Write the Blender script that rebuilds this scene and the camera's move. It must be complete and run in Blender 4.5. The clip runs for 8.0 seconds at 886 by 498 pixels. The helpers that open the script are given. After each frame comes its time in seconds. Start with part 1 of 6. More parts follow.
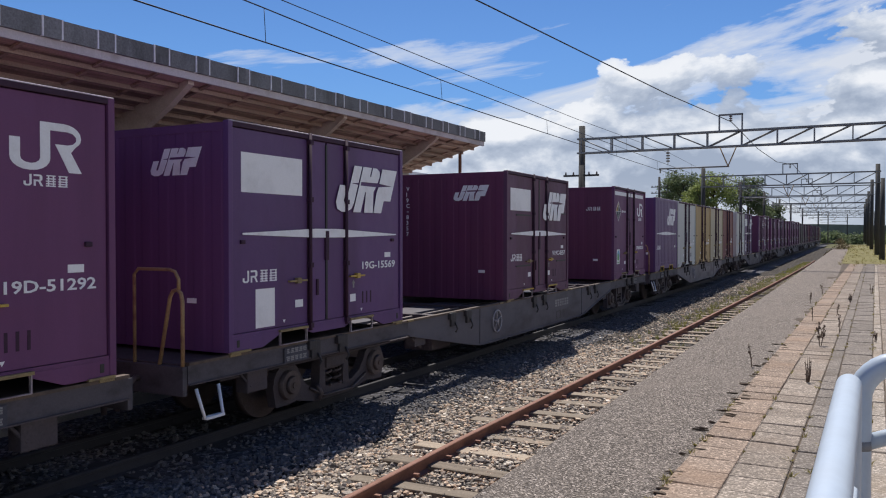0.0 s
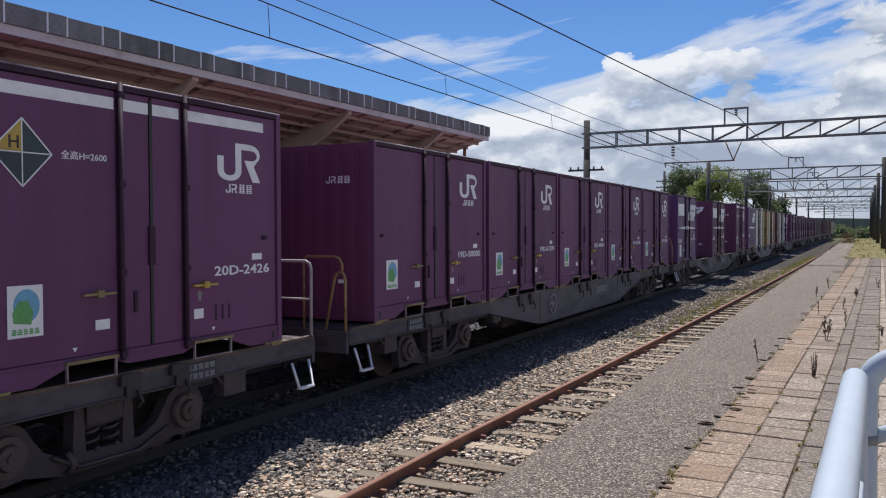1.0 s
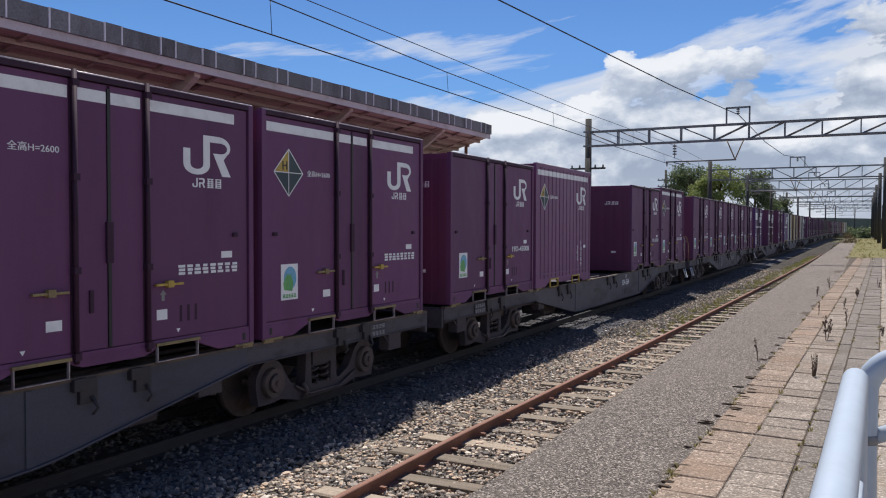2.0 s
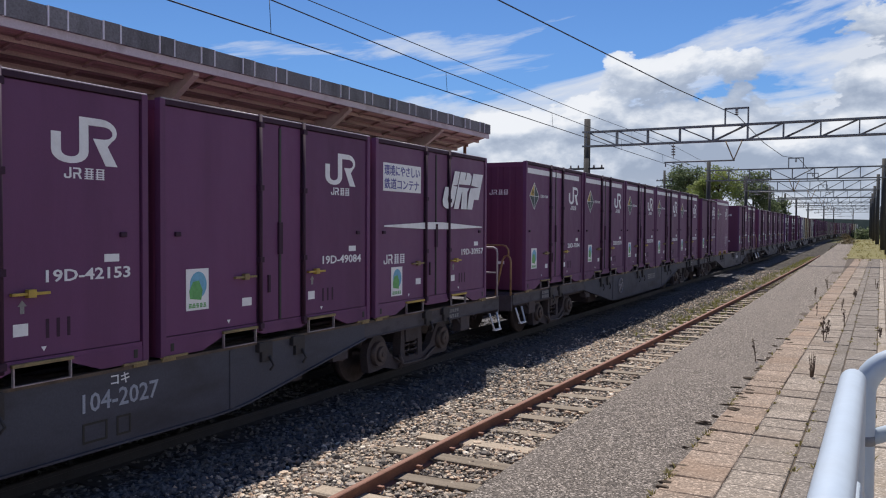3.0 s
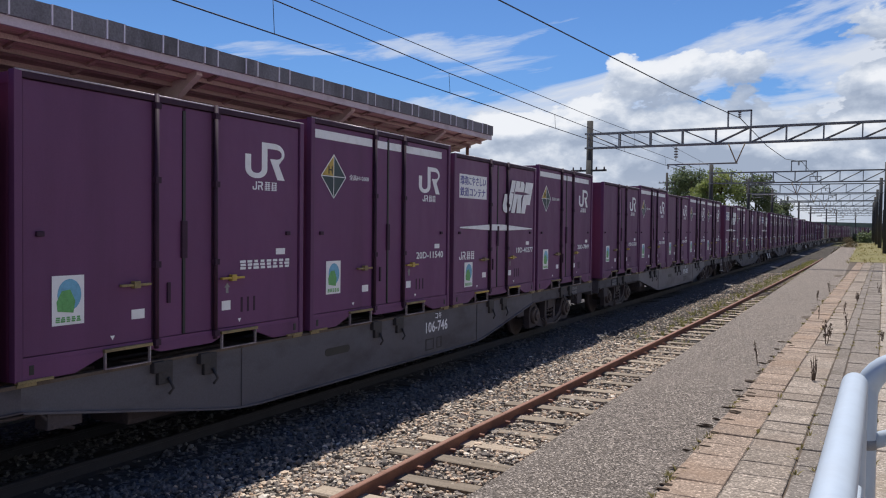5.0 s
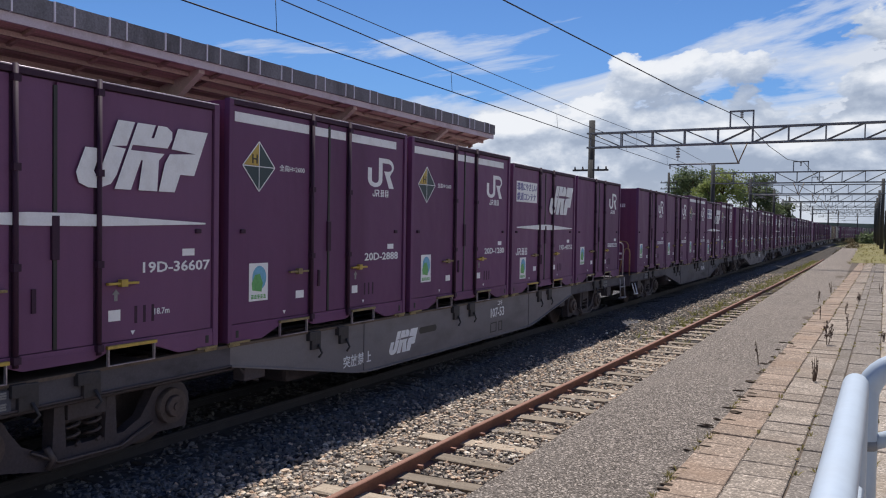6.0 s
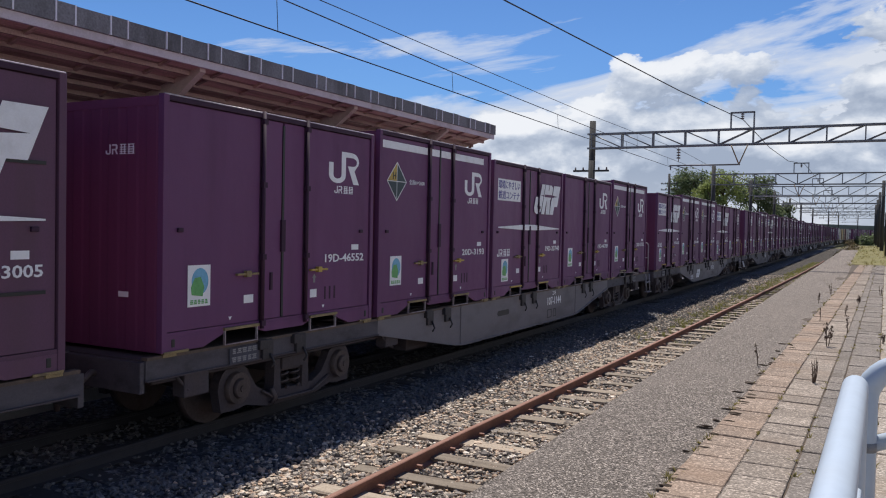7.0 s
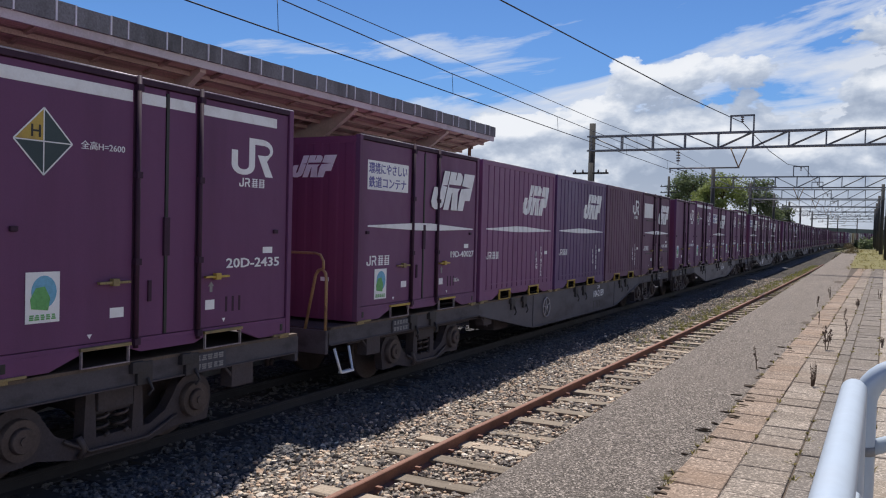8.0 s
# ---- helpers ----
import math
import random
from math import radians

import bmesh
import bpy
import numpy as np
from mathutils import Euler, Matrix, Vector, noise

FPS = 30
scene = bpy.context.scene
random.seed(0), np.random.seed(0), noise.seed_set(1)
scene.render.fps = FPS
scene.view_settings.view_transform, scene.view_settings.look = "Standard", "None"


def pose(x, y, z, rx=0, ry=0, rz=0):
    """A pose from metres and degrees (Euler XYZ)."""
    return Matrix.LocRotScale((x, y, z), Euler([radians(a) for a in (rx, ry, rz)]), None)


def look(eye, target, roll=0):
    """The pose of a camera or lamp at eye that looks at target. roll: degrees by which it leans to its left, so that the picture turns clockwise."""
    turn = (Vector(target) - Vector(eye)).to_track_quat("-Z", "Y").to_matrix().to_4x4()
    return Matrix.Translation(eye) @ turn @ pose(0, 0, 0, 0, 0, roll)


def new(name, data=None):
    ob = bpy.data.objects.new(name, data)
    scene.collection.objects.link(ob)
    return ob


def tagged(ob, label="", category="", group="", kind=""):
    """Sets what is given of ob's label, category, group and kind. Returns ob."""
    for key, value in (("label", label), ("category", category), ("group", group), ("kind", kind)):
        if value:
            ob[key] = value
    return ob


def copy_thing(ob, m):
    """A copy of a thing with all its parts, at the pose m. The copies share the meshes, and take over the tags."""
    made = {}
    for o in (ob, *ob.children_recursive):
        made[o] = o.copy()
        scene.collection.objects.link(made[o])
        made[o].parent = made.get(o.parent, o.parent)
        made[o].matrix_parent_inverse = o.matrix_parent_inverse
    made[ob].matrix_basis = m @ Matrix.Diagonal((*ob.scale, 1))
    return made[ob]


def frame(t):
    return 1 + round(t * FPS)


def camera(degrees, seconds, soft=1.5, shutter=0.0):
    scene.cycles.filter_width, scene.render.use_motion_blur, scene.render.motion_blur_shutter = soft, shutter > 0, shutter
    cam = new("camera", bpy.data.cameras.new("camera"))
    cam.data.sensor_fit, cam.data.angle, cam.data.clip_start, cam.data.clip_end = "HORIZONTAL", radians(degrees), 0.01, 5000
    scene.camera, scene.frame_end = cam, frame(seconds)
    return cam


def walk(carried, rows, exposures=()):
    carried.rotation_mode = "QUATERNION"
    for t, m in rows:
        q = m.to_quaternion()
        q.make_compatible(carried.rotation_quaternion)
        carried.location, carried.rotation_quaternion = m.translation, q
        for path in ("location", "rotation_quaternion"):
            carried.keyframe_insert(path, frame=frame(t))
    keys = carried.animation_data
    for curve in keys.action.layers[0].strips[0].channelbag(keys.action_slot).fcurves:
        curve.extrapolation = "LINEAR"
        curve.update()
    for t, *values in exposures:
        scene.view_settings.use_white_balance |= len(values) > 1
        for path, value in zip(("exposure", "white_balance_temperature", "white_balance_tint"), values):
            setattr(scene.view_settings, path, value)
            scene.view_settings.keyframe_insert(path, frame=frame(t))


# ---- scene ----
# The clip's camera is held by a person standing on the near platform, z = 0 is the top of the rails.
EYE = Vector((0.0, 0.0, 2.308))
cam = camera(58.08, 8.0, soft=1.1)
TURNS = [(0.0, 27.35, -1.122, 0.023), (0.5, 27.529, -1.312, -0.11), (1.0, 27.699, -1.469, -0.165), (1.5, 27.776, -1.596, -0.018), (3.0, 27.656, -1.657, 0.332), (3.5, 27.651, -1.608, 0.374), (4.0, 27.702, -1.55, 0.389), (4.5, 27.742, -1.551, 0.533), (6.0, 27.894, -1.667, 0.932), (6.5, 27.898, -1.688, 1.094), (7.0, 27.904, -1.665, 1.183), (7.5, 27.864, -1.61, 1.4), (8.0, 27.859, -1.545, 1.448)]


def aim(yaw, pitch, roll):
    y, p = radians(yaw), radians(pitch)
    way = Vector((-math.sin(y) * math.cos(p), math.cos(y) * math.cos(p), math.sin(p)))
    return look(EYE, EYE + way, roll)


walk(cam, [(t, aim(a, b, c)) for t, a, b, c in TURNS], exposures=[(0.0, 0.06, 6420, 11), (8.0, 0.06, 6420, 11)])

# ---- light ----
SUN_DIR = Vector((-0.197, 0.418, 0.876)).normalized()
sun_data = bpy.data.lights.new("sun", "SUN")
sun_data.energy, sun_data.angle, sun_data.color = 5.0, radians(0.55), (1.0, 0.95, 0.87)
sun = new("sun", sun_data)
sun.matrix_world = look(SUN_DIR * 100, (0, 0, 0))

world = bpy.data.worlds.new("sky")
scene.world = world
world.use_nodes = True
wn, wl = world.node_tree.nodes, world.node_tree.links
wn.clear()


def nd(nodes, kind, **values):
    n = nodes.new(kind)
    for k, v in values.items():
        n.inputs[k.replace("_", " ")].default_value = v
    return n


def mathn(nodes, links, op, a, b=None, c=None, clamp=False):
    n = nodes.new("ShaderNodeMath")
    n.operation, n.use_clamp = op, clamp
    for i, v in enumerate((a, b, c)):
        if v is None:
            continue
        if isinstance(v, (int, float)):
            n.inputs[i].default_value = v
        else:
            links.new(v, n.inputs[i])
    return n.outputs[0]


def rampn(nodes, links, fac, stops):
    n = nodes.new("ShaderNodeValToRGB")
    e = n.color_ramp.elements
    while len(e) < len(stops):
        e.new(0.5)
    for el, (p, c) in zip(e, stops):
        el.position = p
        el.color = (c, c, c, 1) if isinstance(c, (int, float)) else (*c, 1)
    links.new(fac, n.inputs[0])
    return n.outputs[0]


def mixn(nodes, links, fac, a, b, blend="MIX"):
    n = nodes.new("ShaderNodeMix")
    n.data_type, n.blend_type = "RGBA", blend
    for sock, v in ((n.inputs[0], fac), (n.inputs[6], a), (n.inputs[7], b)):
        if isinstance(v, (int, float)):
            sock.default_value = v
        elif isinstance(v, tuple):
            sock.default_value = (*v, 1)
        else:
            links.new(v, sock)
    return n.outputs[2]


def build_sky():
    sky = wn.new("ShaderNodeTexSky")
    sky.sky_type, sky.sun_disc = "NISHITA", False
    sky.sun_elevation = math.asin(SUN_DIR.z)
    sky.sun_rotation = math.atan2(SUN_DIR.x, SUN_DIR.y)
    sky.air_density, sky.dust_density, sky.ozone_density = 1.0, 0.6, 2.5
    tex = wn.new("ShaderNodeTexCoord")
    sep = wn.new("ShaderNodeSeparateXYZ")
    wl.new(tex.outputs["Generated"], sep.inputs[0])
    x, y, z = sep.outputs
    M = lambda *a, **k: mathn(wn, wl, *a, **k)
    # the edge of the cloud bank: it stands higher towards +x, and leaves the upper sky clear
    edge = M("MULTIPLY_ADD", x, 0.17, 0.272)
    b = M("SUBTRACT", edge, z)
    # thin streaks lying along that edge
    com = wn.new("ShaderNodeCombineXYZ")
    wl.new(M("MULTIPLY", x, 4.0), com.inputs[0])
    wl.new(M("MULTIPLY", b, 21.0), com.inputs[1])
    wl.new(M("MULTIPLY", y, 4.0), com.inputs[2])
    n1 = nd(wn, "ShaderNodeTexNoise", Scale=1.0, Detail=9.0, Roughness=0.58, Distortion=0.4)
    mp1 = wn.new("ShaderNodeMapping")
    mp1.inputs["Location"].default_value = (0.3, 0.2, 0)
    wl.new(com.outputs[0], mp1.inputs[0])
    wl.new(mp1.outputs[0], n1.inputs["Vector"])
    # banks of cumulus; a second sample, a little higher, tells the lit tops from the grey bases
    def billows(dz):
        lift = wn.new("ShaderNodeMapping")
        lift.inputs["Scale"].default_value = (1, 1, 1.75)
        lift.inputs["Location"].default_value = (0.62, 0.35, dz)
        wl.new(tex.outputs["Generated"], lift.inputs[0])
        n = nd(wn, "ShaderNodeTexNoise", Scale=6.5, Detail=12.0, Roughness=0.55, Distortion=0.15)
        wl.new(lift.outputs[0], n.inputs["Vector"])
        return n.outputs["Fac"]
    n2, n2up = billows(0.0), billows(0.035)
    c1 = M("MULTIPLY_ADD", M("SUBTRACT", n1.outputs["Fac"], 0.5), 3.0, M("MULTIPLY_ADD", b, 5.0, -0.08))
    c2 = M("MULTIPLY_ADD", M("SUBTRACT", n2, 0.5), 3.2, M("MULTIPLY_ADD", b, 9.5, -0.62))
    high = rampn(wn, wl, c1, [(0.0, 0.0), (0.2, 0.5), (0.55, 0.95)])
    low = rampn(wn, wl, c2, [(0.0, 0.0), (0.06, 0.85), (0.2, 1.0)])
    big = nd(wn, "ShaderNodeTexNoise", Scale=2.6, Detail=4.0, Roughness=0.5)
    wl.new(tex.outputs["Generated"], big.inputs["Vector"])
    lit = M("ADD", M("MULTIPLY_ADD", M("SUBTRACT", n2, n2up), 3.4, 0.5), M("MULTIPLY_ADD", M("SUBTRACT", big.outputs["Fac"], 0.5), 0.9, M("MULTIPLY_ADD", z, 1.7, -0.21)))
    shade = rampn(wn, wl, lit, [(0.22, (4.3, 5.1, 6.5)), (0.45, (6.0, 6.8, 8.1)), (0.63, (8.2, 8.8, 9.7)), (0.82, (10.4, 10.7, 11.1))])
    deep = rampn(wn, wl, z, [(0.22, (0.54, 0.84, 1.24)), (0.75, (0.30, 0.50, 0.80))])
    col = mixn(wn, wl, 1.0, sky.outputs[0], deep, "MULTIPLY")
    col = mixn(wn, wl, high, col, (8.5, 9.0, 9.8))
    col = mixn(wn, wl, low, col, shade)
    haze = rampn(wn, wl, z, [(0.0, 0.7), (0.07, 0.0)])
    col = mixn(wn, wl, haze, col, (6.4, 7.0, 7.9))
    bg = nd(wn, "ShaderNodeBackground", Strength=0.08)
    wl.new(col, bg.inputs[0])
    out = wn.new("ShaderNodeOutputWorld")
    wl.new(bg.outputs[0], out.inputs[0])


build_sky()
scene.view_settings.exposure = 0.0

# ---- materials ----


def material(name, colour, rough=0.6, metal=0.0, vary=0.25, grain=60.0, stain=2.5, bump=0.15, second=None, amount=0.35, streak=False, random_tone=0.0, spec=0.5, dist=0.004, speckle=0.0, dents=0.0):
    """A procedural surface: base colour, fine grain, large stains towards a second colour, and relief."""
    m = bpy.data.materials.new(name)
    m.use_nodes = True
    n, l = m.node_tree.nodes, m.node_tree.links
    bsdf = n["Principled BSDF"]
    tex = n.new("ShaderNodeTexCoord")
    vec = tex.outputs["Object"]
    if random_tone:
        place = n.new("ShaderNodeObjectInfo")
        add = n.new("ShaderNodeVectorMath")
        l.new(vec, add.inputs[0])
        l.new(place.outputs["Location"], add.inputs[1])
        vec = add.outputs[0]
    fine = nd(n, "ShaderNodeTexNoise", Scale=grain, Detail=5.0, Roughness=0.65)
    big = nd(n, "ShaderNodeTexNoise", Scale=stain, Detail=7.0, Roughness=0.6)
    l.new(vec, fine.inputs["Vector"])
    if streak:
        mp = n.new("ShaderNodeMapping")
        mp.inputs["Scale"].default_value = (1.0, 1.0, 0.12) if streak is True else streak
        l.new(vec, mp.inputs[0])
        l.new(mp.outputs[0], big.inputs["Vector"])
    else:
        l.new(vec, big.inputs["Vector"])
    dark = tuple(c * (1 - vary) for c in colour)
    light = tuple(min(1, c * (1 + vary)) for c in colour)
    f = rampn(n, l, fine.outputs["Fac"], [(0.3, 0.0), (0.7, 1.0)])
    col = mixn(n, l, f, dark, light)
    if speckle:
        cells = nd(n, "ShaderNodeTexVoronoi", Scale=speckle)
        l.new(vec, cells.inputs["Vector"])
        sepc = n.new("ShaderNodeSeparateColor")
        l.new(cells.outputs["Color"], sepc.inputs[0])
        tone = rampn(n, l, sepc.outputs[0], [(0.0, 0.25), (0.45, 0.76), (0.8, 1.25), (1.0, 3.0)] if speckle < 60 or speckle > 100 else [(0.0, 0.6), (0.45, 0.88), (0.8, 1.1), (1.0, 1.9)])
        col = mixn(n, l, 1.0, col, tone, "MULTIPLY")
    sec = second or tuple(c * 0.55 for c in colour)
    s = rampn(n, l, big.outputs["Fac"], [(0.48, 0.0), (0.72, amount)])
    col = mixn(n, l, s, col, sec)
    if random_tone:
        info = n.new("ShaderNodeObjectInfo")
        tone = mathn(n, l, "MULTIPLY_ADD", info.outputs["Random"], random_tone, 1 - random_tone / 2)
        c3 = n.new("ShaderNodeCombineColor")
        for i in range(3):
            l.new(tone, c3.inputs[i])
        col = mixn(n, l, 1.0, col, c3.outputs[0], "MULTIPLY")
    l.new(col, bsdf.inputs["Base Color"])
    r = mathn(n, l, "MULTIPLY_ADD", big.outputs["Fac"], 0.3, rough - 0.15, clamp=True)
    l.new(r, bsdf.inputs["Roughness"])
    bsdf.inputs["Metallic"].default_value = metal
    bsdf.inputs["Specular IOR Level"].default_value = spec
    if bump:
        b = nd(n, "ShaderNodeBump", Strength=bump, Distance=dist)
        l.new(fine.outputs["Fac"], b.inputs["Height"])
        if dents:
            wide = nd(n, "ShaderNodeTexNoise", Scale=2.2, Detail=2.0)
            l.new(vec, wide.inputs["Vector"])
            d = nd(n, "ShaderNodeBump", Strength=dents, Distance=0.05)
            l.new(wide.outputs["Fac"], d.inputs["Height"])
            l.new(d.outputs[0], b.inputs["Normal"])
        l.new(b.outputs[0], bsdf.inputs["Normal"])
    return m


PURPLE = material("container_purple", (0.138, 0.044, 0.13), 0.6, vary=0.06, grain=90, stain=1.6, bump=0.03, second=(0.088, 0.03, 0.078), amount=0.5, streak=True, random_tone=0.22, dents=0.45, spec=0.46)
PURPLE_SOFT = material("container_soft_purple", (0.158, 0.062, 0.148), 0.58, vary=0.06, grain=90, stain=1.6, bump=0.03, second=(0.105, 0.045, 0.09), amount=0.5, streak=True, random_tone=0.2, dents=0.45, spec=0.42)
PURPLE_BRIGHT = material("container_bright_purple", (0.20, 0.072, 0.185), 0.5, vary=0.06, grain=90, stain=1.6, bump=0.03, second=(0.14, 0.055, 0.12), amount=0.5, streak=True, random_tone=0.15, dents=0.3, spec=0.42)
PURPLE_OLD = material("container_faded_purple", (0.135, 0.062, 0.118), 0.58, vary=0.1, grain=70, stain=1.4, bump=0.04, second=(0.105, 0.06, 0.078), amount=0.6, streak=True, random_tone=0.2, dents=0.45, spec=0.3)
PURPLE_BLUE = material("container_blue_purple", (0.115, 0.054, 0.168), 0.46, vary=0.08, grain=70, stain=1.6, bump=0.04, second=(0.075, 0.04, 0.085), amount=0.5, streak=True, random_tone=0.15, dents=0.3, spec=0.34)
END_BLUE = material("container_blue_purple_end", (0.125, 0.046, 0.15), 0.6, vary=0.08, grain=80, stain=2.0, bump=0.04, second=(0.10, 0.036, 0.10), amount=0.5, streak=True, random_tone=0.2)
MAROON = material("container_maroon_end", (0.145, 0.034, 0.095), 0.6, vary=0.08, grain=80, stain=2.0, bump=0.04, second=(0.10, 0.03, 0.07), amount=0.5, streak=True, random_tone=0.3)
TRIM_DARK = material("container_dark_trim", (0.046, 0.019, 0.043), 0.65, vary=0.15, bump=0.05, spec=0.3)
WHITE = material("white_paint", (0.84, 0.85, 0.89), 0.5, vary=0.04, grain=50, stain=5, bump=0.02, second=(0.55, 0.53, 0.53), amount=0.4)
RAIL_OCHRE = material("worn_ochre_rail", (0.30, 0.20, 0.10), 0.6, vary=0.25, grain=80, stain=6, second=(0.16, 0.07, 0.06), amount=0.9)
RAIL_GREY = material("worn_grey_rail", (0.34, 0.32, 0.35), 0.5, vary=0.2, grain=60, stain=5, second=(0.14, 0.12, 0.13), amount=0.8)
GREASE = material("greasy_black_iron", (0.03, 0.027, 0.032), 0.6, vary=0.3, grain=40, stain=5, second=(0.055, 0.045, 0.05), amount=0.6, bump=0.2)
# pale steel of pocket rims; on roof lips it paints the sun glint
LIP = material("worn_bright_steel_edge", (0.42, 0.37, 0.40), 0.4, metal=0.3, vary=0.3, grain=30, stain=4, second=(0.14, 0.08, 0.12), amount=0.9, streak=(1, 0.6, 1))
GREY_FADED = material("faded_white_paint", (0.24, 0.235, 0.24), 0.6, vary=0.25, grain=60, bump=0.0)
BLUE_FADED = material("faded_blue_white_paint", (0.33, 0.36, 0.44), 0.6, vary=0.2, grain=60, bump=0.0)
PLATE = material("white_plate", (0.84, 0.85, 0.88), 0.45, vary=0.03, bump=0.0)
YELLOW = material("yellow_paint", (0.52, 0.36, 0.07), 0.5, vary=0.12, grain=80, stain=6, second=(0.25, 0.17, 0.06), amount=0.7)
YELLOW_DULL = material("worn_yellow_paint", (0.27, 0.205, 0.095), 0.6, vary=0.25, grain=80, stain=6, second=(0.10, 0.07, 0.05), amount=0.85)
TEAL_DARK = material("dark_teal_paint", (0.03, 0.055, 0.065), 0.5, vary=0.1)
INK = material("black_ink", (0.02, 0.02, 0.022), 0.5, vary=0.1, bump=0)
INK_BLUE = material("violet_blue_ink", (0.10, 0.09, 0.34), 0.5, vary=0.1, bump=0)
GLOBE = material("sticker_blue", (0.16, 0.42, 0.62), 0.45, vary=0.15, grain=30, bump=0)
LEAFGREEN = material("sticker_green", (0.13, 0.40, 0.13), 0.45, vary=0.2, grain=30, bump=0)
GREY_SILL = material("wagon_grey_paint", (0.118, 0.112, 0.130), 0.64, vary=0.1, grain=60, stain=1.5, second=(0.060, 0.053, 0.055), amount=0.75, streak=(1, 0.6, 1.5), dents=0.3, spec=0.22)
GREY_LIGHT = material("wagon_light_grey_paint", (0.192, 0.178, 0.192), 0.6, vary=0.08, grain=60, stain=1.5, second=(0.12, 0.108, 0.112), amount=0.75, streak=(1, 0.6, 1.5), dents=0.3, spec=0.22)
GREY_BLUE = material("wagon_blue_grey_paint", (0.078, 0.080, 0.104), 0.64, vary=0.12, grain=60, stain=1.5, second=(0.05, 0.046, 0.052), amount=0.8, streak=(1, 0.6, 1.5), dents=0.3, spec=0.22)
GREY_DARK = material("wagon_dark_grey_paint", (0.074, 0.067, 0.082), 0.7, vary=0.15, grain=60, stain=2.5, second=(0.024, 0.02, 0.024), amount=0.85, streak=(1, 0.8, 1.5))
IRON = material("grimy_iron", (0.062, 0.051, 0.060), 0.75, vary=0.25, grain=40, stain=5, second=(0.075, 0.056, 0.056), amount=0.5, bump=0.2)
STEEL = material("wheel_steel", (0.095, 0.075, 0.075), 0.55, metal=0.3, vary=0.2, grain=40, stain=6, second=(0.05, 0.035, 0.028), amount=0.6)
DECK = material("rusty_deck_edge", (0.112, 0.08, 0.062), 0.75, vary=0.2, grain=50, stain=4, second=(0.035, 0.028, 0.026), amount=0.9)
RAIL_RUST = material("rusty_rail", (0.25, 0.118, 0.078), 0.75, vary=0.25, grain=60, stain=5, second=(0.16, 0.08, 0.05), amount=0.6, bump=0.3)
# main rail steel, coloured dark for the shade below the wagons
RAIL_SHADED = material("dark_worn_rail", (0.034, 0.032, 0.037), 0.75, vary=0.15, grain=50, bump=0.1)
SLEEPER = material("weathered_sleeper_wood", (0.31, 0.25, 0.19), 0.9, vary=0.3, grain=45, stain=3.0, second=(0.15, 0.115, 0.085), amount=0.8, bump=0.5, random_tone=0.7, streak=(0.25, 3, 3))
CONCRETE = material("concrete", (0.33, 0.32, 0.30), 0.85, vary=0.15, grain=40, stain=1.2, second=(0.20, 0.19, 0.17), amount=0.7, bump=0.3)
ASPHALT = material("platform_gravel_asphalt", (0.222, 0.19, 0.165), 0.92, vary=0.35, grain=120, stain=0.8, second=(0.27, 0.23, 0.20), amount=0.5, bump=0.8, dist=0.02, speckle=105.0, spec=0.1)
PAVER = material("paver_stone", (0.295, 0.247, 0.205), 0.92, vary=0.25, grain=70, stain=1.1, second=(0.24, 0.187, 0.147), amount=0.75, bump=0.6, random_tone=0.26, dist=0.010, speckle=85.0, spec=0.1)
PAVER_WARM = material("warm_paver_stone", (0.305, 0.236, 0.186), 0.92, vary=0.2, grain=70, stain=1.3, second=(0.29, 0.195, 0.135), amount=0.6, bump=0.6, random_tone=0.24, dist=0.010, speckle=85.0, spec=0.1)
PAVER_GREY = material("grey_strip_paver", (0.235, 0.204, 0.178), 0.92, vary=0.2, grain=70, stain=1.1, second=(0.17, 0.145, 0.12), amount=0.7, bump=0.6, random_tone=0.2, dist=0.010, speckle=85.0, spec=0.1)
PAVER_PALE = material("pale_guide_paver", (0.36, 0.31, 0.262), 0.9, vary=0.2, grain=55, stain=2.4, second=(0.27, 0.21, 0.15), amount=0.7, bump=0.4, random_tone=0.2, speckle=85.0, spec=0.1)
JOINT = material("soil_in_joints", (0.092, 0.066, 0.046), 0.95, vary=0.4, grain=60, stain=3, bump=0.5)
# dark base puts the shadow in the gaps between stones into the bed
BALLAST = material("ballast_bed", (0.07, 0.062, 0.055), 0.95, vary=0.6, grain=28, stain=0.7, second=(0.10, 0.085, 0.072), amount=0.6, bump=1.0, dist=0.03, speckle=22.0, spec=0.1)
# main track bed: the shade under the train is put into this colour
BALLAST_SHADED = material("brake_dust_ballast", (0.075, 0.073, 0.085), 0.95, vary=0.5, grain=28, stain=0.7, second=(0.05, 0.049, 0.057), amount=0.6, bump=1.0, dist=0.03, speckle=22.0)
EARTH = material("earth_and_dry_grass", (0.135, 0.125, 0.07), 0.95, vary=0.4, grain=9, stain=0.25, second=(0.075, 0.095, 0.03), amount=0.9, bump=0.5, dist=0.03, spec=0.1)
TURF = material("dry_turf", (0.21, 0.185, 0.09), 0.95, vary=0.4, grain=9, stain=0.5, second=(0.17, 0.17, 0.06), amount=0.9, bump=0.5, dist=0.03, spec=0.1)
GRASS_DRY = material("dry_grass", (0.26, 0.22, 0.08), 0.9, vary=0.3, grain=20, bump=0)
GRASS = material("yellow_green_weeds", (0.22, 0.215, 0.06), 0.85, vary=0.35, grain=20, bump=0)
STALK = material("brown_dead_stalk", (0.13, 0.092, 0.068), 0.9, vary=0.3, grain=60, bump=0.3)
